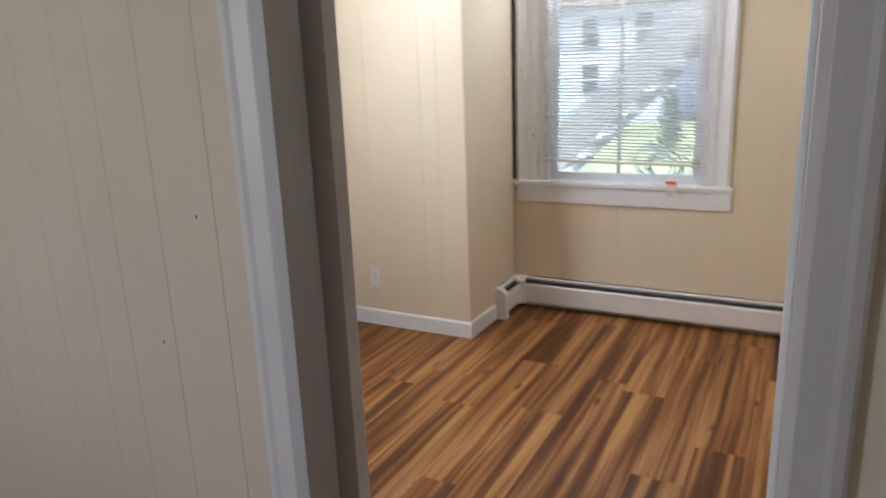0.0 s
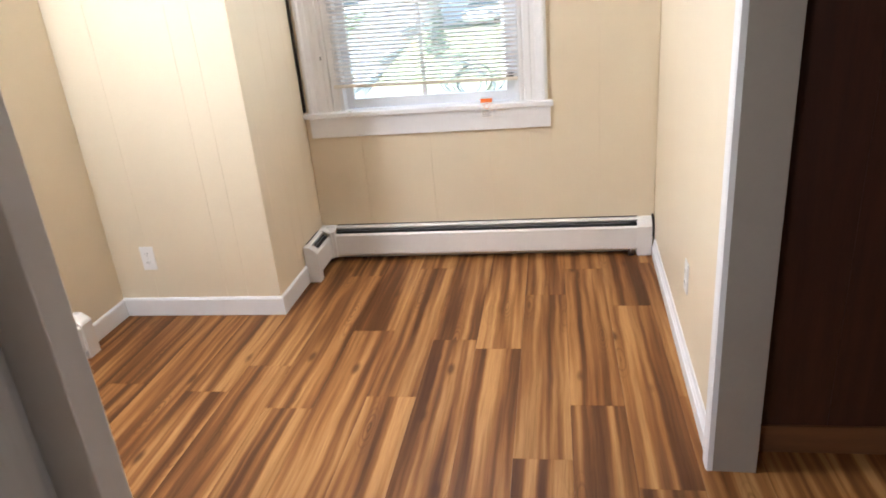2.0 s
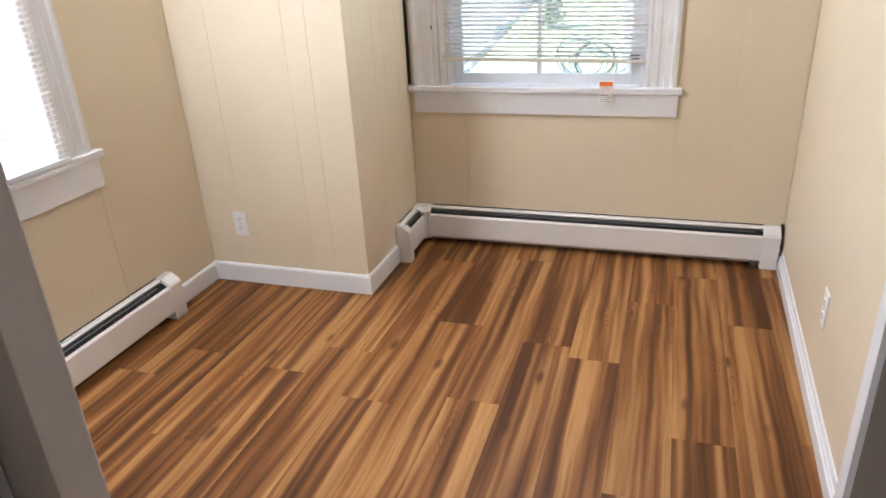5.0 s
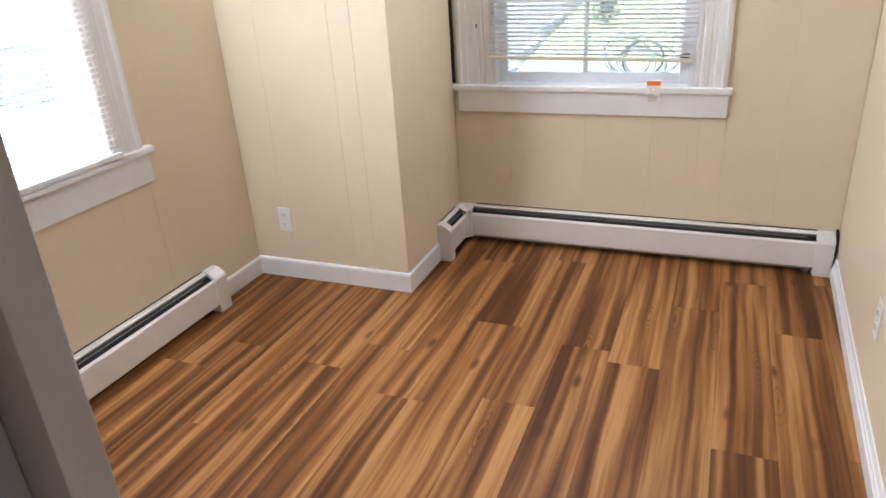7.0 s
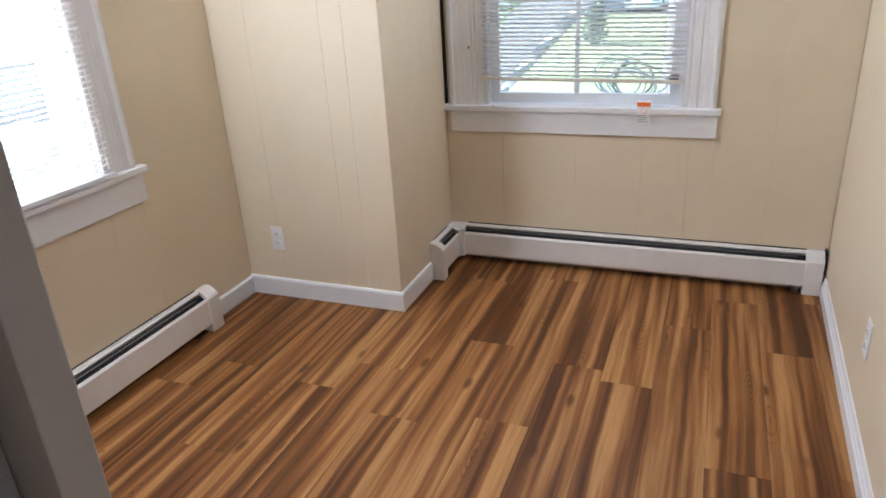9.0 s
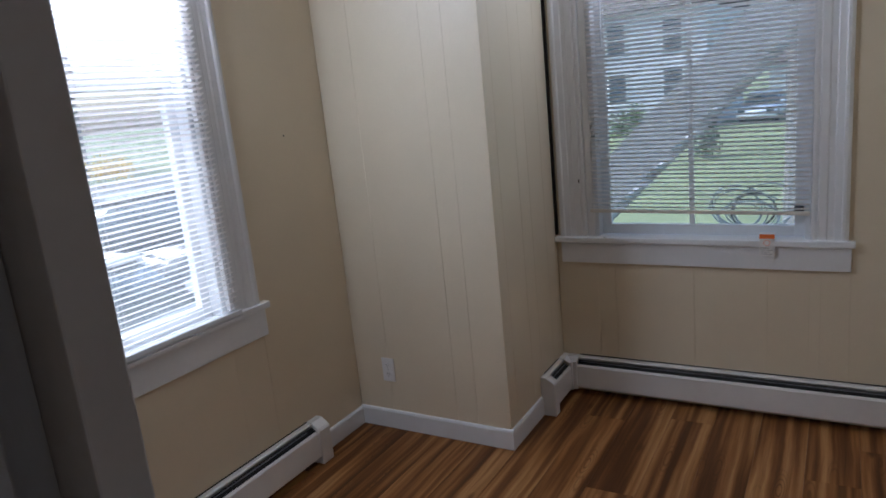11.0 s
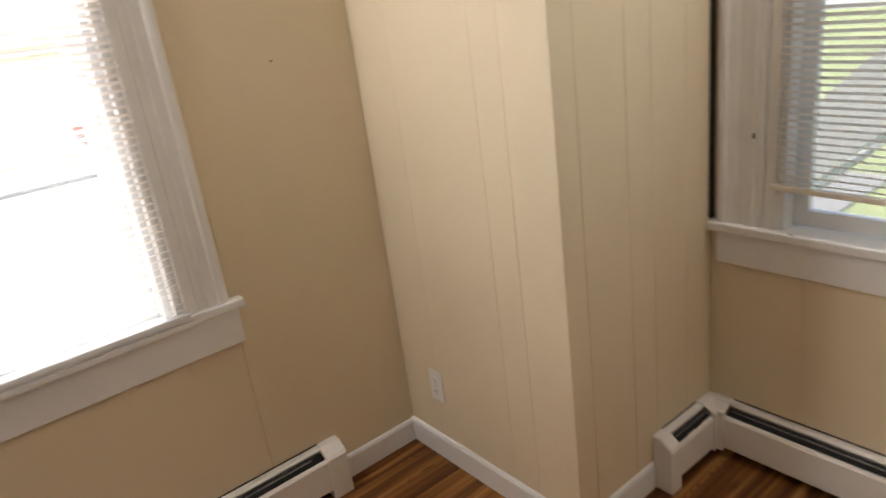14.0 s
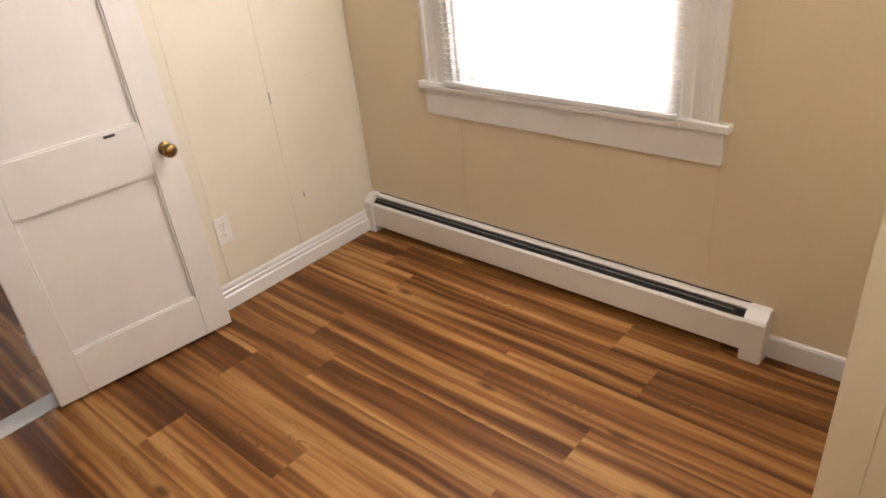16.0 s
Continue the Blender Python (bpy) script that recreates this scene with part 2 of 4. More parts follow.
FLOOR_DARK, FLOOR_MID = (0.098, 0.035, 0.0095), (0.180, 0.070, 0.0195)
FLOOR_LIGHT, FLOOR_GOLD, FLOOR_RING = (0.320, 0.143, 0.043), (0.47, 0.248, 0.088), (0.075, 0.027, 0.008)
MAT = {
    "wall": surface("cream_wall_paint", (0.75, 0.645, 0.475), 0.42, 0.05, 1.6, 90, 0.06),
    "hall": surface("off_white_panelling_paint", (0.76, 0.67, 0.54), 0.45, 0.06, 1.6, 90, 0.06),
    "south": surface("pale_panelling_paint", (0.76, 0.71, 0.60), 0.4, 0.06, 2.0, 90, 0.06, dirt=(0.42, 0.36, 0.26), spot=-0.06),
    "trim": surface("white_gloss_trim", (0.80, 0.795, 0.80), 0.32, 0.05, 6, 40, 0.05, dirt=(0.6, 0.58, 0.55), spot=-0.07),
    "door": surface("white_door_paint", (0.80, 0.77, 0.76), 0.38, 0.05, 4, 60, 0.08),
    # Grey paint; its tone also puts the dim hall's shade on casings.
    "jamb": surface("grey_jamb_and_shaded_casing_paint", (0.56, 0.56, 0.57), 0.45, 0.08, 6, 50, 0.08, dirt=(0.42, 0.40, 0.38), spot=-0.05, stretch=(6, 6, 0.6)),
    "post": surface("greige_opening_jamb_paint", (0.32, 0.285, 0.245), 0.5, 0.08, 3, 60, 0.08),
    "ceiling": surface("flat_white_ceiling", (0.78, 0.76, 0.72), 0.8, 0.04, 2, 80, 0.05),
    "heater": surface("white_enamel_steel", (0.80, 0.77, 0.74), 0.33, 0.05, 8, 120, 0.02, dirt=(0.55, 0.5, 0.44), spot=-0.08),
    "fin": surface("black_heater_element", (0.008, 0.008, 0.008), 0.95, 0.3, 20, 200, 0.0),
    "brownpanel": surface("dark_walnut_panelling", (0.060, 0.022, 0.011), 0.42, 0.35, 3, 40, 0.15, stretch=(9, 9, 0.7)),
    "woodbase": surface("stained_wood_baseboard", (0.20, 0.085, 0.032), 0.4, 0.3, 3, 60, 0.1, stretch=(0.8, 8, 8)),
    "subfloor": surface("dark_joint_underlay", (0.035, 0.018, 0.010), 0.8, 0.2),
    "plate": surface("white_plastic_plate", (0.83, 0.81, 0.79), 0.3, 0.02, 10, 100, 0.0),
    "slot": surface("dark_slot", (0.03, 0.03, 0.03), 0.6, 0.1),
    "brass": surface("aged_brass", (0.32, 0.21, 0.085), 0.32, 0.35, 30, 200, 0.05, metal=1.0),
    "slat": slat_vinyl("ivory_blind_vinyl"),
    "rail": surface("ivory_blind_rail", (0.72, 0.66, 0.58), 0.4, 0.05, 10, 80, 0.0),
    "cord": surface("white_cord", (0.75, 0.73, 0.7), 0.7, 0.1),
    "sash": surface("white_sash_vinyl", (0.80, 0.82, 0.85), 0.35, 0.05, 8, 60, 0.03),
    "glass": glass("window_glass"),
    "tagpaper": surface("white_tag_paper", (0.84, 0.83, 0.81), 0.6, 0.02, 20, 200, 0.0),
    "tagorange": surface("orange_tag_print", (0.80, 0.17, 0.02), 0.55, 0.05),
    "ink": surface("grey_print", (0.20, 0.19, 0.19), 0.6, 0.05),
    # Near-black colour that stands in for shade in narrow gaps.
    "darkgap": surface("dark_gap_shade", (0.02, 0.017, 0.014), 0.9, 0.2),
    "cablegrey": surface("grey_cable_jacket", (0.50, 0.55, 0.56), 0.5, 0.1),
    "cableblack": surface("black_cable_jacket", (0.02, 0.02, 0.025), 0.45, 0.1),
    "lawn": surface("spring_lawn", (0.16, 0.19, 0.085), 0.9, 0.35, 0.4, 9, 0.4, dirt=(0.26, 0.24, 0.10), spot=0.02),
    "asphalt": surface("pale_worn_asphalt", (0.14, 0.14, 0.138), 0.85, 0.2, 0.5, 30, 0.3),
    "concrete": surface("concrete_kerb", (0.40, 0.39, 0.37), 0.85, 0.2, 1, 40, 0.2),
    "stair": surface("grey_weathered_timber", (0.40, 0.405, 0.42), 0.7, 0.12, 2, 20, 0.05),
    "siding_white": surface("white_siding", (0.74, 0.74, 0.73), 0.6, 0.06, 0.6, 20, 0.05),
    "siding_dark": surface("slate_siding", (0.10, 0.105, 0.11), 0.6, 0.15, 0.6, 20, 0.05),
    "siding_blue": surface("blue_grey_siding", (0.60, 0.62, 0.65), 0.6, 0.1, 0.6, 20, 0.05),
    "roof": surface("brown_shingle", (0.10, 0.085, 0.075), 0.9, 0.3, 1, 12, 0.3),
    "winglass": surface("dark_window_glass", (0.05, 0.07, 0.09), 0.12, 0.2),
    "carwhite": surface("white_car_paint", (0.78, 0.80, 0.82), 0.2, 0.02, 1, 40, 0.0, coat=0.7),
    "carblack": surface("charcoal_car_paint", (0.035, 0.04, 0.045), 0.2, 0.05, 1, 40, 0.0, coat=0.7),
    "carred": surface("dark_red_car_paint", (0.20, 0.03, 0.03), 0.22, 0.05, 1, 40, 0.0, coat=0.7),
    "carglass": surface("tinted_car_glass", (0.06, 0.09, 0.10), 0.06, 0.1, 1, 20, 0.0, coat=0.5),
    "tyre": surface("tyre_rubber", (0.02, 0.02, 0.02), 0.8, 0.2),
    "rim": surface("alloy_rim", (0.5, 0.5, 0.52), 0.3, 0.1, metal=1.0),
    "taillight": surface("red_tail_lens", (0.6, 0.02, 0.02), 0.2, 0.05),
    "bark": surface("grey_bark", (0.24, 0.235, 0.22), 0.9, 0.35, 4, 40, 0.6, stretch=(3, 3, 0.6)),
    "leaf": surface("conifer_foliage", (0.13, 0.17, 0.11), 0.8, 0.4, 3, 20, 0.0),
    "leafgreen": surface("hedge_foliage", (0.10, 0.15, 0.04), 0.8, 0.4, 3, 20, 0.0),
    "forsythia": surface("yellow_blossom", (0.68, 0.46, 0.04), 0.8, 0.3, 3, 20, 0.0),
}


# ---- building helpers ----
def mesh_of(bm, name, mat, smooth=False):
    me = bpy.data.meshes.new(name)
    bm.to_mesh(me)
    bm.free()
    me.materials.append(MAT[mat])
    if smooth:
        for p in me.polygons:
            p.use_smooth = True
    return me


def part(name, bm, mat, parent, label="", smooth=False):
    ob = new(name, mesh_of(bm, name, mat, smooth))
    ob.parent = parent
    return tagged(ob, label)


def thing(name, m, label, category, group="", kind=""):
    e = new(name)
    e.empty_display_size = 0.1
    e.matrix_world = m
    return tagged(e, label, category, group, kind)


def structure(name, bm, mat, label, category):
    return tagged(new(name, mesh_of(bm, name, mat)), label, category, kind="structure")


def box(a, b, bevel=0.0, bm=None, m=None):
    bm = bm or bmesh.new()
    made = bmesh.ops.create_cube(bm, size=1)["verts"]
    for v in made:
        v.co = Vector([min(a[i], b[i]) if v.co[i] < 0 else max(a[i], b[i]) for i in range(3)])
        if m:
            v.co = m @ v.co
    if bevel:
        edges = {e for v in made for e in v.link_edges}
        bmesh.ops.bevel(bm, geom=list(edges), offset=bevel, segments=2, profile=0.6, affect="EDGES")
    return bm


def tube(p, q, r0, r1=None, n=12, bm=None):
    bm = bm or bmesh.new()
    p, q = Vector(p), Vector(q)
    m = Matrix.Translation((p + q) / 2) @ (q - p).to_track_quat("Z", "Y").to_matrix().to_4x4()
    bmesh.ops.create_cone(bm, cap_ends=True, segments=n, radius1=r0, radius2=r0 if r1 is None else r1, depth=(q - p).length, matrix=m)
    return bm


def extruded(outline, length, bm=None):
    """A profile of (y, z) points swept along x from 0 to length."""
    bm = bm or bmesh.new()
    a = [bm.verts.new((0, y, z)) for y, z in outline]
    b = [bm.verts.new((length, y, z)) for y, z in outline]
    n = len(outline)
    for i in range(n):
        bm.faces.new((a[i], a[(i + 1) % n], b[(i + 1) % n], b[i]))
    bm.faces.new(a[::-1])
    bm.faces.new(b)
    bmesh.ops.recalc_face_normals(bm, faces=bm.faces)
    return bm


def lathe(profile, bm=None, n=20):
    """Turns (radius, height) points about z."""
    bm = bm or bmesh.new()
    rings = [[bm.verts.new((r * math.cos(2 * math.pi * k / n), r * math.sin(2 * math.pi * k / n), h)) for k in range(n)] for r, h in profile]
    for lo, hi in zip(rings, rings[1:]):
        for k in range(n):
            bm.faces.new((lo[k], lo[(k + 1) % n], hi[(k + 1) % n], hi[k]))
    bm.faces.new(rings[0][::-1])
    bm.faces.new(rings[-1])
    return bm


def pierced(u0, u1, z0, z1, holes, make):
    """Calls make(ua, ub, za, zb) for the parts of a rectangle that lie outside the holes."""
    us = sorted({u0, u1, *[min(max(h[i], u0), u1) for h in holes for i in (0, 1)]})
    for ua, ub in zip(us, us[1:]):
        if ub - ua < 1e-4:
            continue
        mid = (ua + ub) / 2
        z = z0
        for h in sorted((h for h in holes if h[0] < mid < h[1]), key=lambda h: h[2]):
            if h[2] - z > 1e-4:
                make(ua, ub, z, h[2])
            z = max(z, h[3])
        if z1 - z > 1e-4:
            make(ua, ub, z, z1)


HEIGHT = 2.55
NY, WX, SY, SH = 3.909, -2.325, 0.825, 0.712   # north, west, south faces; hall face of the south wall
CX, CY = -1.472, 3.192                         # chimney chase: east and south faces
GROUND = -1.25
N_HOLE = (-1.262, -0.301, 0.84, 2.42)          # x range, z range
W_HOLE = (1.475, 2.425, 0.835, 2.42)           # y range, z range
DOORWAY = (-0.665, 0.250, 0.0, 2.06)

# ---- shell ----
bm = bmesh.new()
pierced(-2.6, 0.56, GROUND, HEIGHT, [N_HOLE], lambda a, b, c, d: box((a, NY + 0.004, c), (b, NY + 0.16, d), bm=bm))
wall_north = structure("wall_north", bm, "wall", "cream painted wall panelling under the window", "wall")
bm = bmesh.new()
pierced(-2.2, NY + 0.004, GROUND, HEIGHT, [W_HOLE], lambda a, b, c, d: box((WX - 0.16, a, c), (WX - 0.004, b, d), bm=bm))
wall_west = structure("wall_west", bm, "wall", "cream painted wall with a wide window", "wall")
bm = bmesh.new()
pierced(WX - 0.004, 1.5, GROUND, HEIGHT, [DOORWAY], lambda a, b, c, d: box((a, SH + 0.004, c), (b, SY - 0.004, d), bm=bm))
wall_south = structure("wall_south", bm, "south", "pale painted panelling wall with the doorway", "wall")
chase = structure("wall_chase", box((WX - 0.004, CY + 0.004, 0), (CX - 0.004, NY + 0.004, HEIGHT)), "wall", "cream panelled chimney chase in the corner", "wall")
# east wall, slightly out of square
E0, E1 = Vector((0.336, 2.130, 0)), Vector((0.392, NY + 0.004, 0))
e_turn = Matrix.Translation(E0) @ Matrix.Rotation(math.atan2(E1.y - E0.y, E1.x - E0.x), 4, "Z")
E_LEN = (E1 - E0).length
wall_east = structure("wall_east", box((0.012, 0, 0), (E_LEN, -0.113, HEIGHT)), "wall", "smooth cream painted partition wall", "wall")
wall_east.matrix_world = e_turn
bm = box((0.336, SY - 0.004, 2.2), (0.45, 2.118, HEIGHT))
structure("wall_closet_header", bm, "wall", "cream wall above the closet opening", "wall")
structure("floor", box((WX - 0.1, -2.2, -0.12), (1.5, NY + 0.1, -0.0045)), "subfloor", "wood-look laminate plank floor", "floor")
structure("ceiling", box((WX - 0.16, -2.2, HEIGHT), (1.6, NY + 0.16, HEIGHT + 0.1)), "ceiling", "flat white painted ceiling", "ceiling")
# closet shell
bm = box((0.466, 2.236, 0), (1.5, 2.30, HEIGHT))
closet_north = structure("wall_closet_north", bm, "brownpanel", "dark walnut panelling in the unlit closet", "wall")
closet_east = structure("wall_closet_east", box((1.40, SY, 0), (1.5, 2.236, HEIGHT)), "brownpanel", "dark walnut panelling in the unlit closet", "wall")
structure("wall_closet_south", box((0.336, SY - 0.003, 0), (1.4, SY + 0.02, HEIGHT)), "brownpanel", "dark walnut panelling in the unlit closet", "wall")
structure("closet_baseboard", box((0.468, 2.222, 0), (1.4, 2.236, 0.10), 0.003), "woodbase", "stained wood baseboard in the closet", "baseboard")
# hall shell
structure("wall_hall_east", box((1.1, -2.2, 0), (1.2, SH, HEIGHT)), "hall", "off-white painted hall wall", "wall")
bm = bmesh.new()
pierced(WX, 1.2, 0, HEIGHT, [(-1.8, -1.2, 1.2, 2.0)], lambda a, b, c, d: box((a, -1.9, c), (b, -1.78, d), bm=bm))
structure("wall_hall_south", bm, "hall", "off-white painted hall wall", "wall")


def board_wall(parent, place, u0, u1, holes, mat, widths, start=0):
    """Panelling boards with V joints between them, from u0 to u1 along a wall."""
    u, k = u0, start
    while u < u1 - 0.004:
        w = min(widths[k % len(widths)], u1 - u)
        k += 1

        def one(a, b, c, d):
            bmb = bmesh.new()
            lo, hi = a + (0.0004 if abs(a - u) < 1e-5 else 0), b - (0.0004 if abs(b - (u + w)) < 1e-5 else 0)
            s = 0.0007
            verts = []
            for x, y in ((lo, 0.004), (lo, s), (lo + s, 0), (hi - s, 0), (hi, s), (hi, 0.004)):
                verts.append([bmb.verts.new((x, y, z)) for z in (c, d)])
            for p, q in zip(verts, verts[1:]):
                bmb.faces.new((p[0], q[0], q[1], p[1]))
            bmesh.ops.recalc_face_normals(bmb, faces=bmb.faces)
            bmb.transform(place)
            part("panel_board", bmb, mat, parent)

        pierced(u, u + w, 0, HEIGHT, holes, one)
        u += w


PANEL = (0.215, 0.112, 0.155, 0.20, 0.105, 0.19, 0.24)

# ---- doorway and door casings ----
doorway = thing("door_frame", pose(-0.63, 0.77, 0), "white and grey painted door frame, casing shade in the grey, worn edges", "door frame", kind="structure")


def at_home(ob, m):
    """Keeps a part that was shaped in world places where it is under a thing at m."""
    ob.matrix_parent_inverse = m.inverted()
    return ob


dm = pose(-0.63, 0.77, 0)


def frame_part(name, bm, mat, label=""):
    return at_home(part(name, bm, mat, doorway, label), dm)


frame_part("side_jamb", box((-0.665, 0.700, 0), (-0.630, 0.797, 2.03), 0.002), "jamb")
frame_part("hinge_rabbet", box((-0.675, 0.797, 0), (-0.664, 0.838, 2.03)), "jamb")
frame_part("side_jamb", box((0.216, 0.700, 0), (0.251, 0.832, 2.03), 0.002), "trim")
frame_part("door_stop", box((0.2045, 0.740, 0), (0.216, 0.775, 2.02), 0.003), "trim")
frame_part("door_stop_bead", box((0.2085, 0.7755, 0), (0.216, 0.79, 2.02), 0.003), "trim")
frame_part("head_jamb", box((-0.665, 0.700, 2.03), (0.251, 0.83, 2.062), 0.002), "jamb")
# hall casing, a flat board with a rounded back band
prof = [(0, 0), (0, -0.016), (0.006, -0.021), (0.020, -0.022), (0.030, -0.017), (0.066, -0.013), (0.076, -0.009), (0.076, 0)]


def casing_board(length, profile, m):
    b = extruded([(p[0], p[1]) for p in profile], length)
    b.transform(m)
    return b


up = Matrix(((0, 1, 0, 0), (0, 0, 1, 0), (1, 0, 0, 0), (0, 0, 0, 1)))   # x -> z, y -> x, z -> y
frame_part("hall_casing", casing_board(2.10, prof, Matrix.Translation((-0.732, SH, 0)) @ up), "trim")
# Right and head casings are coloured grey to carry the hall's shade.
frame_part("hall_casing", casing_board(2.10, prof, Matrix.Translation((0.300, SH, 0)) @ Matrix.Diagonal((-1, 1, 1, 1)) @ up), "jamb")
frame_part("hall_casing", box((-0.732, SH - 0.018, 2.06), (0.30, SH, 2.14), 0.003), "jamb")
frame_part("room_casing", box((0.252, SY, 0), (0.325, SY + 0.018, 2.12), 0.003), "trim")
frame_part("threshold", box((-0.63, 0.72, -0.003), (0.216, 0.825, 0.004), 0.002), "jamb", "worn grey-painted threshold")

# the open door, folded back towards the south wall
D0, D1 = Vector((-0.600, 0.868, 0.018)), Vector((-1.306, 0.952, 0.018))
d_w = (D1 - D0).length
d_m = Matrix.Translation(D0) @ Matrix.Rotation(math.atan2(D1.y - D0.y, D1.x - D0.x), 4, "Z")
# local: x from hinge to latch, y towards the wall side is +, face to the room is -y after the turn
door = thing("door", d_m, "white painted two-panel wooden door standing open", "door")
T = 0.036
for x0, x1 in ((0, 0.105), (d_w - 0.112, d_w)):
    part("stile", box((x0, 0, 0), (x1, T, 2.0), 0.002), "door", door)
for z0, z1 in ((0, 0.185), (0.742, 0.935), (1.88, 2.0)):
    part("rail", box((0.1055, 0.0004, z0), (d_w - 0.1125, T - 0.0004, z1), 0.002), "door", door)
for z0, z1 in ((0.185, 0.742), (0.935, 1.88)):
    pan = part("panel", box((0.100, 0.013, z0 - 0.004), (d_w - 0.108, 0.024, z1 + 0.004)), "door", door)
    b = bmesh.new()
    for a, c in (((0.1055, 0.004, z0), (0.113, 0.013, z1)), ((d_w - 0.120, 0.004, z0), (d_w - 0.1125, 0.013, z1)),
                 ((0.113, 0.004, z0), (d_w - 0.12, 0.013, z0 + 0.0075)), ((0.113, 0.004, z1 - 0.0075), (d_w - 0.12, 0.013, z1))):
        box(a, c, 0.002, bm=b)
    part("panel_bead", b, "door", pan)
for side in (-1,):
    k_m = Matrix.Translation((d_w - 0.052, 0.0, 0.822)) @ Matrix.Rotation(radians(90), 4, "X")
    b = lathe([(0.026, 0), (0.027, 0.003), (0.022, 0.007), (0.011, 0.010), (0.010, 0.026), (0.020, 0.032), (0.027, 0.042), (0.026, 0.052), (0.016, 0.060), (0.004, 0.062)])
    b.transform(k_m)
    part("door_knob", b, "brass", door, "aged brass door knob", True)
part("paint_chip", box((d_w - 0.245, -0.0006, 0.918), (d_w - 0.205, 0.0004, 0.928), 0.0002), "slot", door, "dark chip in the paint")
part("latch_plate", box((d_w, 0.010, 0.78), (d_w + 0.0015, 0.027, 0.86)), "brass", door, "tarnished latch plate")
for z in (0.25, 1.75):
    part("hinge", tube((-0.004, 0.0, z), (-0.004, 0.0, z + 0.09), 0.006), "jamb", door)

# ---- closet opening in the east wall ----
opening = thing("closet_opening_trim", e_turn, "painted trim round the open end of the partition", "trim", kind="structure")
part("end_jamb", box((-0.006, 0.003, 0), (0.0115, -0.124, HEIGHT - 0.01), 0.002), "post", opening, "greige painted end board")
cas = [(0.0, 0), (0.0, 0.016), (0.012, 0.020), (0.055, 0.020), (0.064, 0.012), (0.064, 0)]
b = extruded([(p[0], p[1]) for p in cas], HEIGHT - 0.01)
b.transform(Matrix.Translation((-0.006, 0.0035, 0)) @ Matrix(((0, 1, 0, 0), (0, 0, 1, 0), (1, 0, 0, 0), (0, 0, 0, 1))))
part("face_casing", b, "trim", opening, "white painted casing")


# ---- baseboards ----
def baseboard(name, p, q, height, inside, mat="trim", style="round"):
    """A board along p to q whose face looks to the left of the way walked, or right."""
    p, q = Vector(p), Vector(q)
    t = 0.013
    if style == "round":
        outline = [(0, 0), (t, 0), (t, height - 0.012), (t * 0.7, height - 0.003), (t * 0.3, height), (0, height)]
    else:
        outline = [(0, 0), (t + 0.003, 0), (t + 0.003, height * 0.55), (t - 0.003, height * 0.60), (t - 0.001, height * 0.66), (t - 0.001, height * 0.74),
                   (t - 0.006, height * 0.78), (t - 0.005, height * 0.88), (t - 0.009, height), (0, height)]
    b = extruded([(y * inside, z) for y, z in outline], (q - p).length)
    b.transform(Matrix.Translation(p) @ Matrix.Rotation(math.atan2(q.y - p.y, q.x - p.x), 4, "Z"))
    return tagged(new(name, mesh_of(b, name, mat)), "white painted wooden baseboard", "baseboard", kind="structure")


baseboard("baseboard", (WX, CY, 0.003), (CX + 0.013, CY, 0.003), 0.098, -1)
baseboard("baseboard", (CX, CY + 0.0005, 0.003), (CX, 3.562, 0.003), 0.098, -1)
baseboard("baseboard", (WX, 2.846, 0.003), (WX, CY - 0.013, 0.003), 0.092, -1)
baseboard("baseboard", (WX + 0.07, SY, 0.003), (-0.74, SY, 0.003), 0.118, 1, style="moulded")
pe = e_turn @ Vector((0.060, 0, 0.003))
qe = e_turn @ Vector((E_LEN - 0.085, 0, 0.003))
baseboard("baseboard", pe, qe, 0.098, 1, style="moulded")


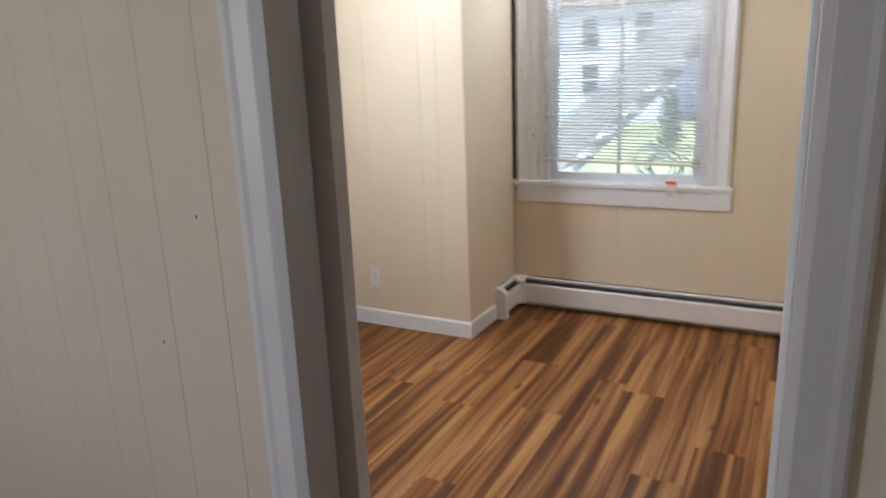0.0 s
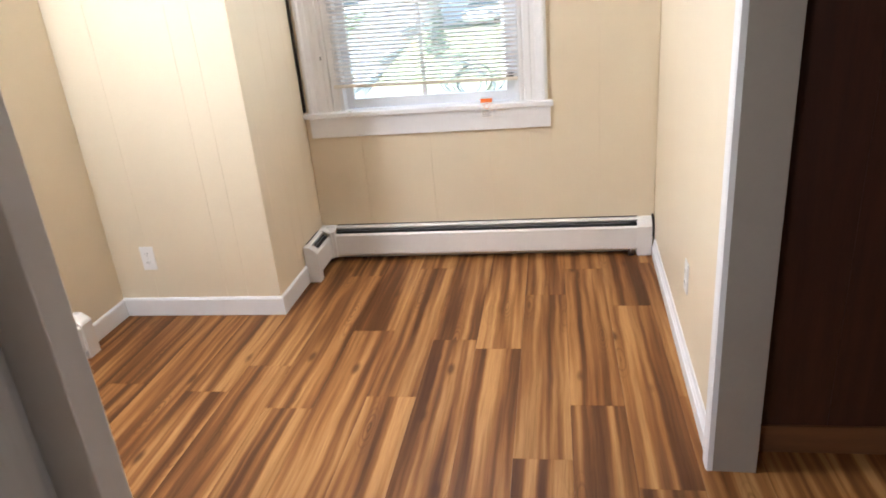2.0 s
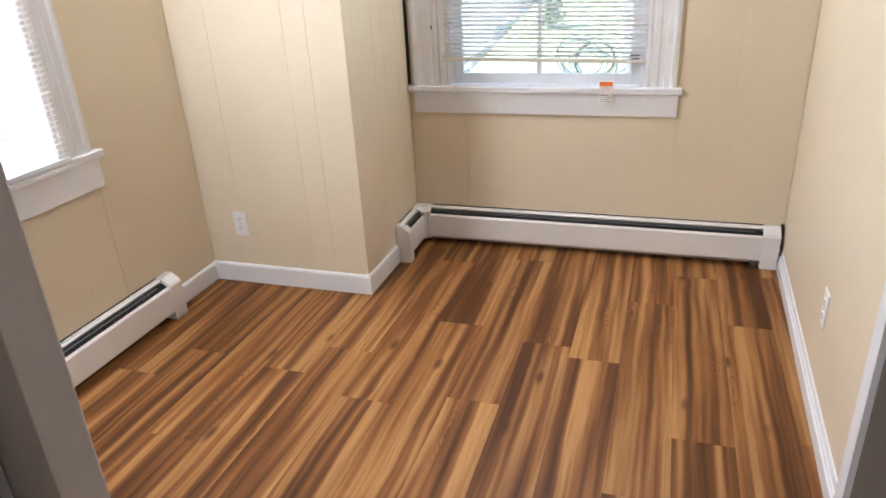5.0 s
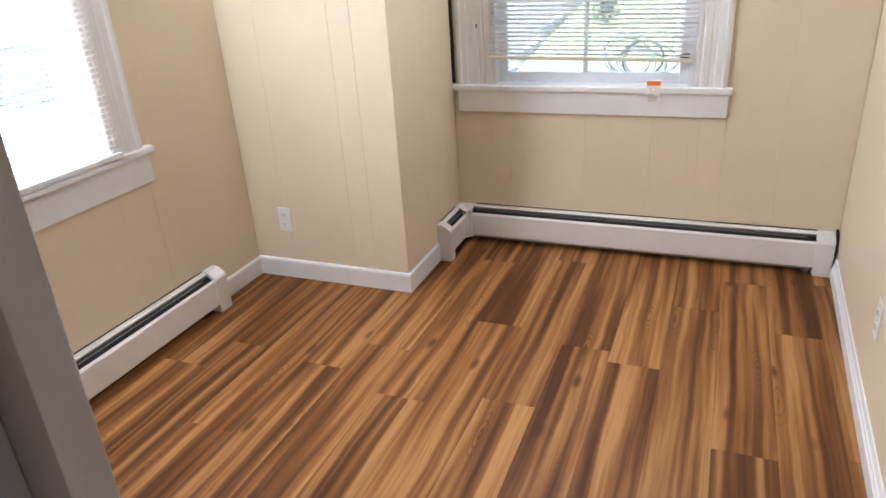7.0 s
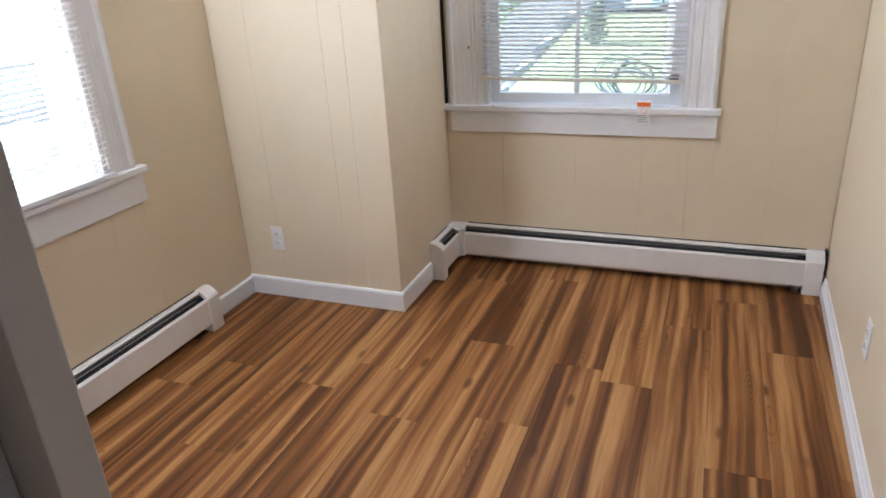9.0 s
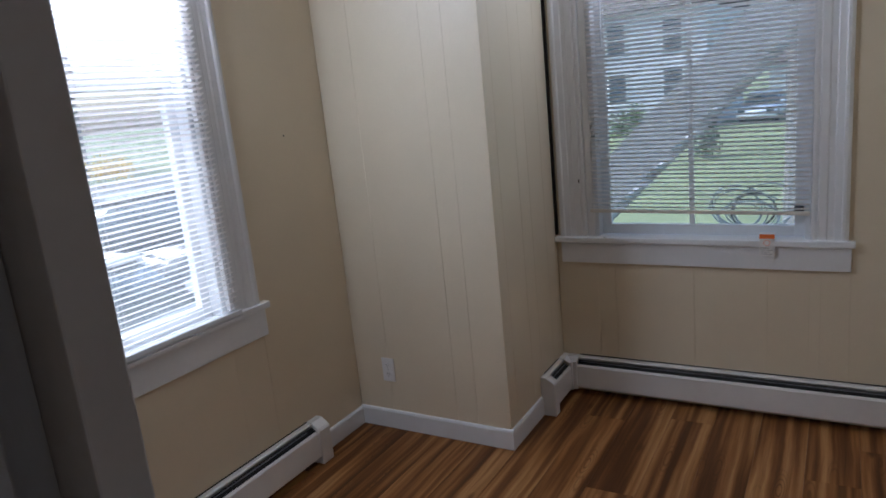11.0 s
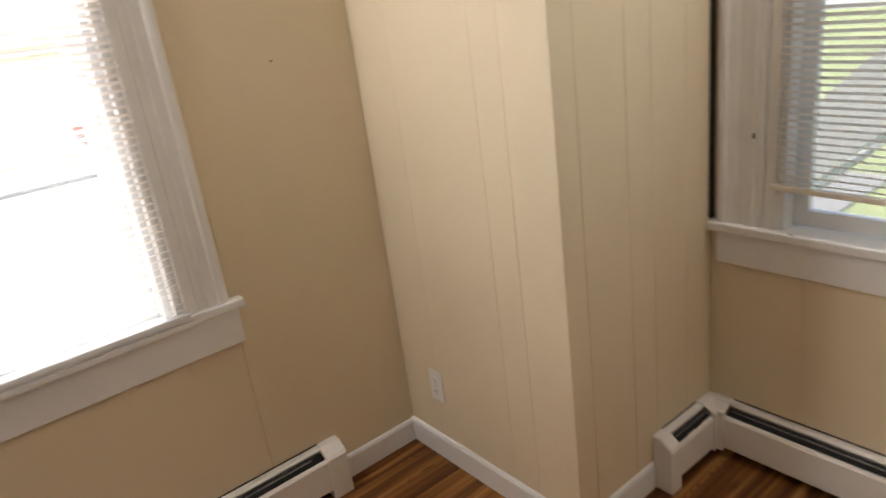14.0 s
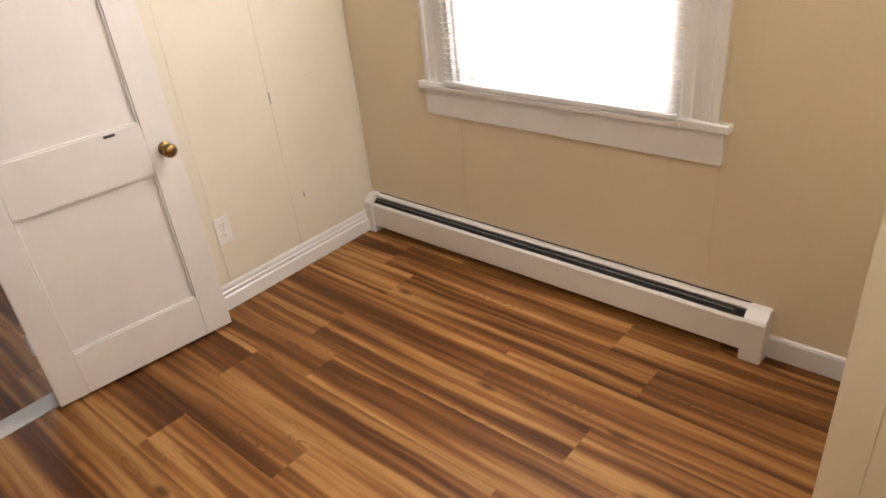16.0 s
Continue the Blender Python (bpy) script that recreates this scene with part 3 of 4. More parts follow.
# ---- baseboard heaters ----
def heater(name, m, length, caps, label, corner=0.0):
    """Hot-water baseboard unit: wall at y = 0, room towards -y, x along the wall."""
    h = thing(name, m, label, "baseboard heater", "baseboard heaters")
    x0, x1 = (0.055 if caps[0] else corner), length - (0.075 if caps[1] else 0)
    part("back_panel", box((x0, -0.004, 0.03), (x1, 0.0, 0.196)), "heater", h)
    part("top_hood", shifted(extruded([(0, 0.200), (-0.022, 0.1995), (-0.028, 0.194), (-0.028, 0.190), (-0.021, 0.195), (0, 0.196)], x1 - x0), x0), "heater", h)
    part("front_cover", shifted(extruded([(-0.066, 0.040), (-0.068, 0.044), (-0.068, 0.158), (-0.062, 0.167), (-0.058, 0.168), (-0.058, 0.165), (-0.0655, 0.157), (-0.0655, 0.046), (-0.060, 0.040)], x1 - x0), x0), "heater", h)
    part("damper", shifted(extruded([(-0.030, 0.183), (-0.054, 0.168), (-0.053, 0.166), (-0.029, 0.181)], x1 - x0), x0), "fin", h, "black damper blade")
    part("damper_rib", shifted(extruded([(-0.0385, 0.1815), (-0.0415, 0.1797), (-0.0405, 0.1775), (-0.0375, 0.1795)], (x1 - x0) * 0.97), x0 + 0.01), "ink", h, "thin bare steel edge")
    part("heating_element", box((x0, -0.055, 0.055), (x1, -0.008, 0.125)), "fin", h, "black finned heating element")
    # Thin dark strip paints the shadow line where the hood meets the wall.
    part("wall_shade_line", box((x0, -0.0012, 0.1965), (x1, -0.0002, 0.2055)), "darkgap", h, "dark line painting the shade along the wall")
    n = int((x1 - x0) / 0.55) + 1
    for i in range(n):
        x = x0 + 0.12 + i * (x1 - x0 - 0.24) / max(1, n - 1)
        part("bracket", box((x, -0.062, 0.036), (x + 0.008, -0.002, 0.150)), "heater", h)
    cap_o = [(0, 0.0), (-0.072, 0.0), (-0.074, 0.004), (-0.074, 0.166), (-0.066, 0.178), (-0.034, 0.201), (-0.026, 0.2035), (0, 0.2035)]
    for side, x, w in ((0, 0.0, 0.056), (1, length - 0.078, 0.078)):
        if caps[side]:
            b = extruded(cap_o, w)
            bmesh.ops.bevel(b, geom=[e for e in b.edges if abs(e.verts[0].co.x - e.verts[1].co.x) < 1e-6], offset=0.003, segments=2, affect="EDGES")
            part("end_cap", shifted(b, x), "heater", h)
    return h


def shifted(b, x):
    b.transform(Matrix.Translation((x, 0, 0)))
    return b


north_heater = heater("baseboard_heater", pose(CX + 0.002, NY - 0.001, 0), 0.373 - CX, (False, True), "long white enamelled baseboard heater under the window", 0.092)
# inside corner piece joins the short return
b = bmesh.new()
box((0.0, -0.030, 0.19), (0.092, 0.0, 0.2035), 0.003, bm=b)
box((0.0, -0.092, 0.19), (0.030, -0.03, 0.2035), 0.003, bm=b)
box((0.060, -0.074, 0.028), (0.0915, -0.060, 0.185), 0.003, bm=b)
box((0.058, -0.0915, 0.028), (0.072, -0.0745, 0.185), 0.003, bm=b)
vs = [b.verts.new(p) for p in ((0.028, -0.0915, 0.201), (0.028, -0.028, 0.201), (0.0915, -0.028, 0.201), (0.0915, -0.068, 0.176), (0.068, -0.068, 0.176), (0.068, -0.0915, 0.176))]
b.faces.new((vs[0], vs[1], vs[4], vs[5]))
b.faces.new((vs[1], vs[2], vs[3], vs[4]))
part("corner_cap", b, "heater", north_heater)
heater("baseboard_heater", Matrix.Translation((CX + 0.002, 3.556, 0)) @ Matrix.Rotation(radians(90), 4, "Z") @ Matrix.Identity(4), NY - 0.094 - 3.556, (True, False), "short white return section of baseboard heater")
heater("baseboard_heater", Matrix.Translation((WX + 0.001, SY + 0.003, 0)) @ Matrix.Rotation(radians(90), 4, "Z"), 2.842 - SY, (True, True), "long white enamelled baseboard heater on the window wall")
# dark strip that paints the shade in the gap beside the heater end
structure("wall_gap_strip", box((0.377, NY - 0.05, 0.10), (0.3835, NY - 0.002, 0.215)), "darkgap", "dark strip for the shaded gap beside the heater", "trim")
for x, y in ((0.27, NY - 0.05),):
    tagged(new("pipe_stub", mesh_of(tube((x, y, 0), (x, y, 0.06), 0.016), "pipe_stub", "rim", True)), "grey metal pipe stub under the heater", "pipe")


# ---- windows ----
def window(name, m, wide, z0, z1, meet, cas_w, label, muntin, st_over, ap, stool_extra=None, left_trim=0.0):
    """wall face at y = 0, room towards -y, outside +y; x = 0 at the left edge of the hole."""
    w = thing(name, m, label, "window", kind="structure")
    # fluted casings
    flute = [(0, 0), (0, -0.018), (0.010, -0.026), (0.018, -0.026), (0.022, -0.019), (0.040, -0.017), (0.044, -0.012), (0.060, -0.012), (0.064, -0.017),
             (0.084, -0.019), (0.088, -0.013), (0.096, -0.018), (0.104, -0.018), (0.108, 0)]
    k = cas_w / 0.108
    for side in (0, 1):
        b = extruded([(-(0.108 - p[0]) * k if side == 0 else (0.108 - p[0]) * k, p[1]) for p in flute], z1 - z0 + 0.02)
        off = -left_trim if side == 0 else wide + left_trim * 0
        b.transform(Matrix.Translation((off, 0, z0)) @ up)
        bmesh.ops.recalc_face_normals(b, faces=b.faces)
        part("casing", b, "trim", w)
    if left_trim:
        part("inner_trim", box((-left_trim + 0.001, -0.009, z0 + 0.0125), (0.0, -0.0005, z1)), "trim", w)
    part("head_casing", box((-cas_w, -0.022, z1 + 0.02), (wide + cas_w, 0, z1 + 0.12), 0.004), "trim", w)
    sl, sr = st_over
    b = box((sl, -0.036, z0 - 0.018), (sr, 0.055, z0 + 0.012), 0.006)
    part("stool", b, "trim", w, "white painted window stool")
    if stool_extra:
        part("stool_nosing", box((stool_extra[0], -0.046, z0 - 0.014), (stool_extra[1], -0.0365, z0 + 0.004), 0.003), "trim", w)
    part("apron", box((ap[0], -0.020, ap[2]), (ap[1], 0, z0 - 0.0185), 0.003), "trim", w)
    # box frame
    part("frame_side", box((0, -0.002, z0 + 0.012), (0.022, 0.15, z1), 0.002), "sash", w)
    part("frame_side", box((wide - 0.022, -0.002, z0 + 0.012), (wide, 0.15, z1), 0.002), "sash", w)
    part("frame_head", box((0.022, -0.002, z1 - 0.02), (wide - 0.022, 0.15, z1), 0.002), "sash", w)
    part("outer_sill", box((0.0, 0.056, z0 - 0.03), (wide, 0.24, z0 + 0.006), 0.003), "sash", w)

    def sash(za, zb, y, lo, hi):
        s = part("sash", box((0.0225, y, za), (0.066, y + 0.032, zb), 0.003), "sash", w)
        for a, c in (((wide - 0.066, y, za), (wide - 0.0225, y + 0.032, zb)), ((0.066, y, za), (wide - 0.066, y + 0.032, za + lo)), ((0.066, y, zb - hi), (wide - 0.066, y + 0.032, zb))):
            part("sash_rail", box(a, c, 0.003), "sash", s)
        if muntin:
            part("muntin", box((muntin - 0.011, y + 0.004, za + lo), (muntin + 0.011, y + 0.028, zb - hi), 0.003), "sash", s)
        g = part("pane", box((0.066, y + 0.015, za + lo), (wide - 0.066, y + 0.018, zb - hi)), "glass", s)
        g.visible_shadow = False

    sash(z0 + 0.0125, meet, 0.058, 0.05, 0.045)
    sash(meet - 0.03, z1 - 0.0205, 0.094, 0.04, 0.04)
    return w


NW = N_HOLE[1] - N_HOLE[0]
window("window_1", pose(N_HOLE[0], NY, 0), NW, 0.843, 2.40, 2.02, 0.145, "white painted double-hung window with fluted casing", 0.456,
       (CX - N_HOLE[0] + 0.001, 1.132), (CX - N_HOLE[0] + 0.03, 1.118, 0.718), left_trim=0.035)
WW = W_HOLE[1] - W_HOLE[0]
window("window_2", Matrix.Translation((WX, W_HOLE[0], 0)) @ Matrix.Rotation(radians(90), 4, "Z"), WW, 0.835, 2.40, 1.80, 0.165,
       "white painted double-hung window above the heater", 0.0, (1.281 - W_HOLE[0], 2.632 - W_HOLE[0]), (1.306 - W_HOLE[0], 2.612 - W_HOLE[0], 0.70), (1.33 - W_HOLE[0], 2.47 - W_HOLE[0]))
# dark strip for the shade in the slit between the casing and the chase
structure("casing_gap", box((CX + 0.0005, NY - 0.020, 0.862), (CX + 0.011, NY - 0.001, 2.42)), "darkgap", "dark strip for the shaded gap beside the window casing", "trim")
tagged(new("screw_hole", mesh_of(box((-1.333, NY - 0.0225, 1.131), (-1.327, NY - 0.0165, 1.149), 0.002), "screw_hole", "slot")), "small dark hole in the casing", "hole")


# ---- blinds ----
def slat_mesh(length, tilt):
    b = bmesh.new()
    rows = []
    for i in range(5):
        s = (i / 4 - 0.5) * 0.0235
        z = 0.0022 * (1 - (i / 2 - 1) ** 2)
        y, z = s * math.cos(tilt) - z * math.sin(tilt), s * math.sin(tilt) + z * math.cos(tilt)
        rows.append([b.verts.new((x, y, z)) for x in (0, length)])
    for p, q in zip(rows, rows[1:]):
        b.faces.new((p[0], p[1], q[1], q[0]))
    return mesh_of(b, "slat", "slat", True)


def blind(m, length, bottom, top, pitch, tilt, wand, label, seed, rail="rail", rail_label="beige bottom rail"):
    bl = thing("venetian_blind", m, label, "window blind", "venetian blinds")
    part("head_rail", box((0, -0.014, top), (length, 0.014, top + 0.03), 0.002), "rail", bl)
    part("bottom_rail", box((0, -0.012, bottom - 0.008), (length, 0.012, bottom + 0.008), 0.003), rail, bl, rail_label)
    me = slat_mesh(length - 0.006, tilt)
    rng = random.Random(seed)
    n = int((top - bottom - 0.02) / pitch)
    for i in range(n):
        s = new("slat", me)
        s.parent = bl
        s.location = (0.003 + rng.uniform(-0.0015, 0.0015), 0, bottom + 0.02 + i * pitch + rng.uniform(-0.0006, 0.0006))
        s.rotation_euler = (rng.uniform(-0.025, 0.025), rng.uniform(-0.0006, 0.0006), 0)
    for f in (0.10, 0.5, 0.90):
        for y in (-0.0128, 0.0128):
            part("ladder_cord", tube((length * f, y, bottom), (length * f, y, top), 0.0007, n=5), "cord", bl)
    if wand:
        part("tilt_wand", tube((wand[0], -0.020, wand[1]), (wand[0], -0.020, top), 0.004, n=8), "sash", bl, "clear plastic tilt wand")
    return bl


blind(pose(-1.294, NY - 0.010, 0.004, 0, 0.9, 0), 0.974, 0.985, 2.36, 0.0200, radians(-30), (0.083, 1.77), "ivory venetian blind lowered with its slats open", 3)
blind(Matrix.Translation((WX + 0.038, 1.437, 0)) @ Matrix.Rotation(radians(90), 4, "Z"), 1.025, 0.8575, 2.36, 0.0205, radians(-26), (0.10, 0.93),
      "white venetian blind lowered to the stool", 5, "sash", "white bottom rail")

# warning tag hanging over the stool
tg = thing("warning_tag", pose(-0.470, NY - 0.0395, 0.785), "white paper warning tag with an orange head", "tag")
part("paper", box((-0.031, 0, 0), (0.031, 0.0008, 0.100)), "tagpaper", tg)
part("header", box((-0.031, -0.0007, 0.080), (0.031, 0, 0.100)), "tagorange", tg, "orange warning band")
b = bmesh.new()
for i, (x0, x1) in enumerate(((-0.025, 0.022), (-0.025, 0.016), (-0.025, 0.024), (-0.025, 0.01))):
    box((x0, -0.0006, 0.008 + i * 0.009), (x1, 0, 0.011 + i * 0.009), bm=b)
part("print_lines", b, "ink", tg, "unreadable grey print lines")
b = bmesh.new()
for i in range(14):
    a0, a1 = 2 * math.pi * i / 14, 2 * math.pi * (i + 1) / 14
    tube((0.013 * math.cos(a0), -0.0005, 0.061 + 0.013 * math.sin(a0)), (0.013 * math.cos(a1), -0.0005, 0.061 + 0.013 * math.sin(a1)), 0.0009, n=4, bm=b)
part("pictogram", b, "tagorange", tg, "small round pictogram")
part("fold", box((-0.031, 0.0, 0.0985), (0.031, 0.035, 0.1000)), "tagpaper", tg)


# ---- outlets ----
def outlet(m, label="white duplex outlet with a plastic cover plate"):
    o = thing("outlet", m, label, "outlet", "wall outlets")
    part("cover_plate", box((-0.036, -0.006, -0.062), (0.036, 0, 0.062), 0.003), "plate", o)
    for z in (-0.024, 0.024):
        b = lathe([(0.017, 0), (0.0168, 0.0022), (0.015, 0.003)], n=18)
        b.transform(Matrix.Translation((0, -0.006, z)) @ Matrix.Rotation(radians(90), 4, "X") @ Matrix.Diagonal((1, 0.82, 1, 1)))
        s = part("socket", b, "plate", o)
        b = bmesh.new()
        for x in (-0.006, 0.006):
            box((x - 0.001, -0.0096, z + 0.000), (x + 0.001, -0.0088, z + 0.008), bm=b)
        box((-0.002, -0.0096, z - 0.009), (0.002, -0.0088, z - 0.005), bm=b)
        part("slots", b, "slot", s, "dark slots")
    part("screw", tube((0, -0.006, 0), (0, -0.0075, 0), 0.003, n=10), "rim", o)
    return o


outlet(pose(-2.126, CY - 0.0005, 0.318))
outlet(Matrix.Translation((-1.448, SY + 0.0005, 0.372)) @ Matrix.Rotation(radians(180), 4, "Z"))
outlet(e_turn @ Matrix.Translation((0.655, 0.0005, 0.36)) @ Matrix.Rotation(radians(180), 4, "Z"))
for p in ((WX + 0.0005, 2.90, 1.52),):
    tagged(new("nail_hole", mesh_of(box((p[0] - 0.001, p[1] - 0.003, p[2] - 0.003), (p[0] + 0.001, p[1] + 0.003, p[2] + 0.003)), "nail_hole", "slot")), "small nail hole in the wall", "hole")

for p in ((-0.868, SH, 1.275), (-0.706, SH - 0.017, 1.08), (-0.712, SH - 0.017, 1.53), (-1.02, SH, 0.98)):
    tagged(new("nail_hole", mesh_of(box((p[0] - 0.002, p[1] - 0.0012, p[2] - 0.003), (p[0] + 0.002, p[1] + 0.002, p[2] + 0.003), 0.0008), "nail_hole", "slot")), "small dark nail hole in the hall trim", "hole")
for x, z, h in ((-1.83, 0.82, 0.05), (-1.90, 0.34, 0.03), (-1.315, 0.86, 0.016)):
    tagged(new("wall_scuff", mesh_of(box((x, SY + 0.0002, z), (x + 0.005, SY + 0.001, z + h), 0.0003), "wall_scuff", "ink")), "small grey scuff on the painted wall", "mark")
tagged(new("stool_chip", mesh_of(box((-1.215, NY - 0.03, 0.8551), (-1.20, NY - 0.024, 0.8558)), "stool_chip", "slot")), "dark paint chip on the window stool", "mark")

# ---- coiled cables on the outer sill ----
coil = thing("cable_coil", pose(-0.56, NY + 0.20, 0.85), "tangled coil of grey and black cable on the sill", "cable")
rng = random.Random(11)
for i in range(9):
    cu = bpy.data.curves.new("cable_loop", "CURVE")
    cu.dimensions, cu.bevel_depth, cu.bevel_resolution = "3D", 0.0035 if i else 0.005, 1
    sp = cu.splines.new("NURBS")
    sp.use_cyclic_u = True
    r = rng.uniform(0.075, 0.125)
    cx, lean, flat = rng.uniform(-0.09, 0.06), rng.uniform(-0.4, 0.4), rng.uniform(0.65, 1.0)
    if i == 0:
        r, cx, lean, flat = 0.085, 0.01, 0.1, 1.05
    sp.points.add(13)
    for k, pt in enumerate(sp.points):
        a = 2 * math.pi * k / 14
        x, z = r * 1.15 * math.cos(a), r * flat * math.sin(a)
        pt.co = (cx + x + lean * z, rng.uniform(-0.025, 0.025), r * flat + 0.006 + z, 1)
    me = bpy.data.meshes.new_from_object(tmp := bpy.data.objects.new("tmp", cu))
    bpy.data.objects.remove(tmp)
    me.materials.clear()
    me.materials.append(MAT["cableblack" if i == 0 else "cablegrey"])
    ob = new("cable_loop", me)
    ob.parent = coil
clip = box((-0.02, -0.015, 0.0), (0.02, 0.015, 0.03), 0.004)
clip_ob = new("sash_lock", mesh_of(clip, "sash_lock", "cableblack"))
clip_ob.location = (-0.350, NY + 0.0425, 0.965)
tagged(clip_ob, "dark metal lock on the window sash", "sash lock")

# ---- outdoors: ground and street ----
structure("ground", box((-400, -400, GROUND - 0.2), (400, 400, GROUND)), "lawn", "spring lawn with worn straw patches", "ground")
structure("pavement_drive", box((-17.5, -30, GROUND + 0.004), (-3.4, 3.6 + 8, GROUND + 0.02)), "asphalt", "pale worn asphalt parking area", "pavement")
structure("road", box((-34, -60, GROUND + 0.004), (-22, 120, GROUND + 0.018)), "asphalt", "pale asphalt street", "road")
structure("kerb", box((-17.7, -30, GROUND), (-17.5, 11.6, GROUND + 0.12), 0.02), "concrete", "concrete kerb", "kerb")


def house(name, m, wide, deep, eave, ridge, mat, label, windows):
    """Front at y = 0 facing -y, x from 0 to wide."""
    h = thing(name, m, label, "house")
    part("wall", box((0, 0, -0.3), (wide, deep, eave)), mat, h)
    b = bmesh.new()
    for i in range(int(eave / 0.2)):
        box((-0.01, -0.02, 0.1 + i * 0.2), (wide + 0.01, 0.0, 0.27 + i * 0.2), bm=b)
    part("siding", b, mat, h)
    o = [(-0.4, eave - 0.05), (deep / 2, ridge), (deep + 0.4, eave - 0.05), (deep + 0.4, eave + 0.1), (deep / 2, ridge + 0.18), (-0.4, eave + 0.1)]
    part("roof", shifted(extruded(o, wide + 0.8), -0.4), "roof", h)
    for x, z, ww, hh in windows:
        f = part("window", box((x - 0.1, -0.06, z - 0.1), (x + ww + 0.1, -0.02, z + hh + 0.1)), "siding_white", h)
        part("pane", box((x, -0.075, z), (x + ww, -0.0605, z + hh / 2 - 0.03)), "winglass", f)
        part("pane", box((x, -0.075, z + hh / 2 + 0.03), (x + ww, -0.0605, z + hh)), "winglass", f)
    return h


def facing(x, y, deg):
    return pose(x, y, GROUND, 0, 0, deg)


row = lambda n, x0, step, z, w=0.9, h=1.5: [(x0 + i * step, z, w, h) for i in range(n)]
house("house", facing(-21.0, -7.35, 90), 4.6, 9, 5.6, 8.0, "siding_white", "white sided house with two dark windows", row(2, 1.2, 1.72, 0.55, 0.7, 1.35) + row(2, 1.2, 1.72, 3.2, 0.7, 1.3))
house("house", facing(-24.0, -17.5, 90), 8.5, 9, 5.0, 8.0, "siding_blue", "blue-grey house beyond the white one", row(3, 1.2, 2.4, 1.4))
house("house", facing(-46, 14.5, 90 - 28), 13, 9, 5.0, 7.6, "siding_dark", "slate-coloured house across the street", row(4, 1.5, 3.0, 1.6, 1.0, 1.5))
house("house", facing(-36, 32.0, 90 - 30), 9, 9, 6.5, 9.6, "siding_white", "white house across the street", row(3, 1.5, 2.6, 1.5) + row(3, 1.5, 2.6, 4.2))
house("house", facing(-18, 38, -4), 12, 9, 6.0, 9.0, "siding_blue", "blue-grey two-storey house beyond the lawn", row(4, 1.2, 2.9, 1.5) + row(4, 1.2, 2.9, 4.0))
house("house", facing(-4.5, 52, 0), 12, 9, 2.8, 4.3, "siding_blue", "low blue-grey house beyond the lawn", row(4, 1.0, 2.8, 0.9, 0.9, 1.3))


def wheel(m, parent):
    b = lathe([(0.20, -0.10), (0.30, -0.10), (0.325, -0.07), (0.325, 0.07), (0.30, 0.10), (0.20, 0.10)], n=24)
    b.transform(m)
    ty = part("wheel", b, "tyre", parent, "black rubber tyre", True)
    b = lathe([(0.03, -0.105), (0.19, -0.095), (0.20, -0.06), (0.20, 0.06), (0.19, 0.095), (0.03, 0.105)], n=20)
    b.transform(m)
    part("rim", b, "rim", ty, "", True)


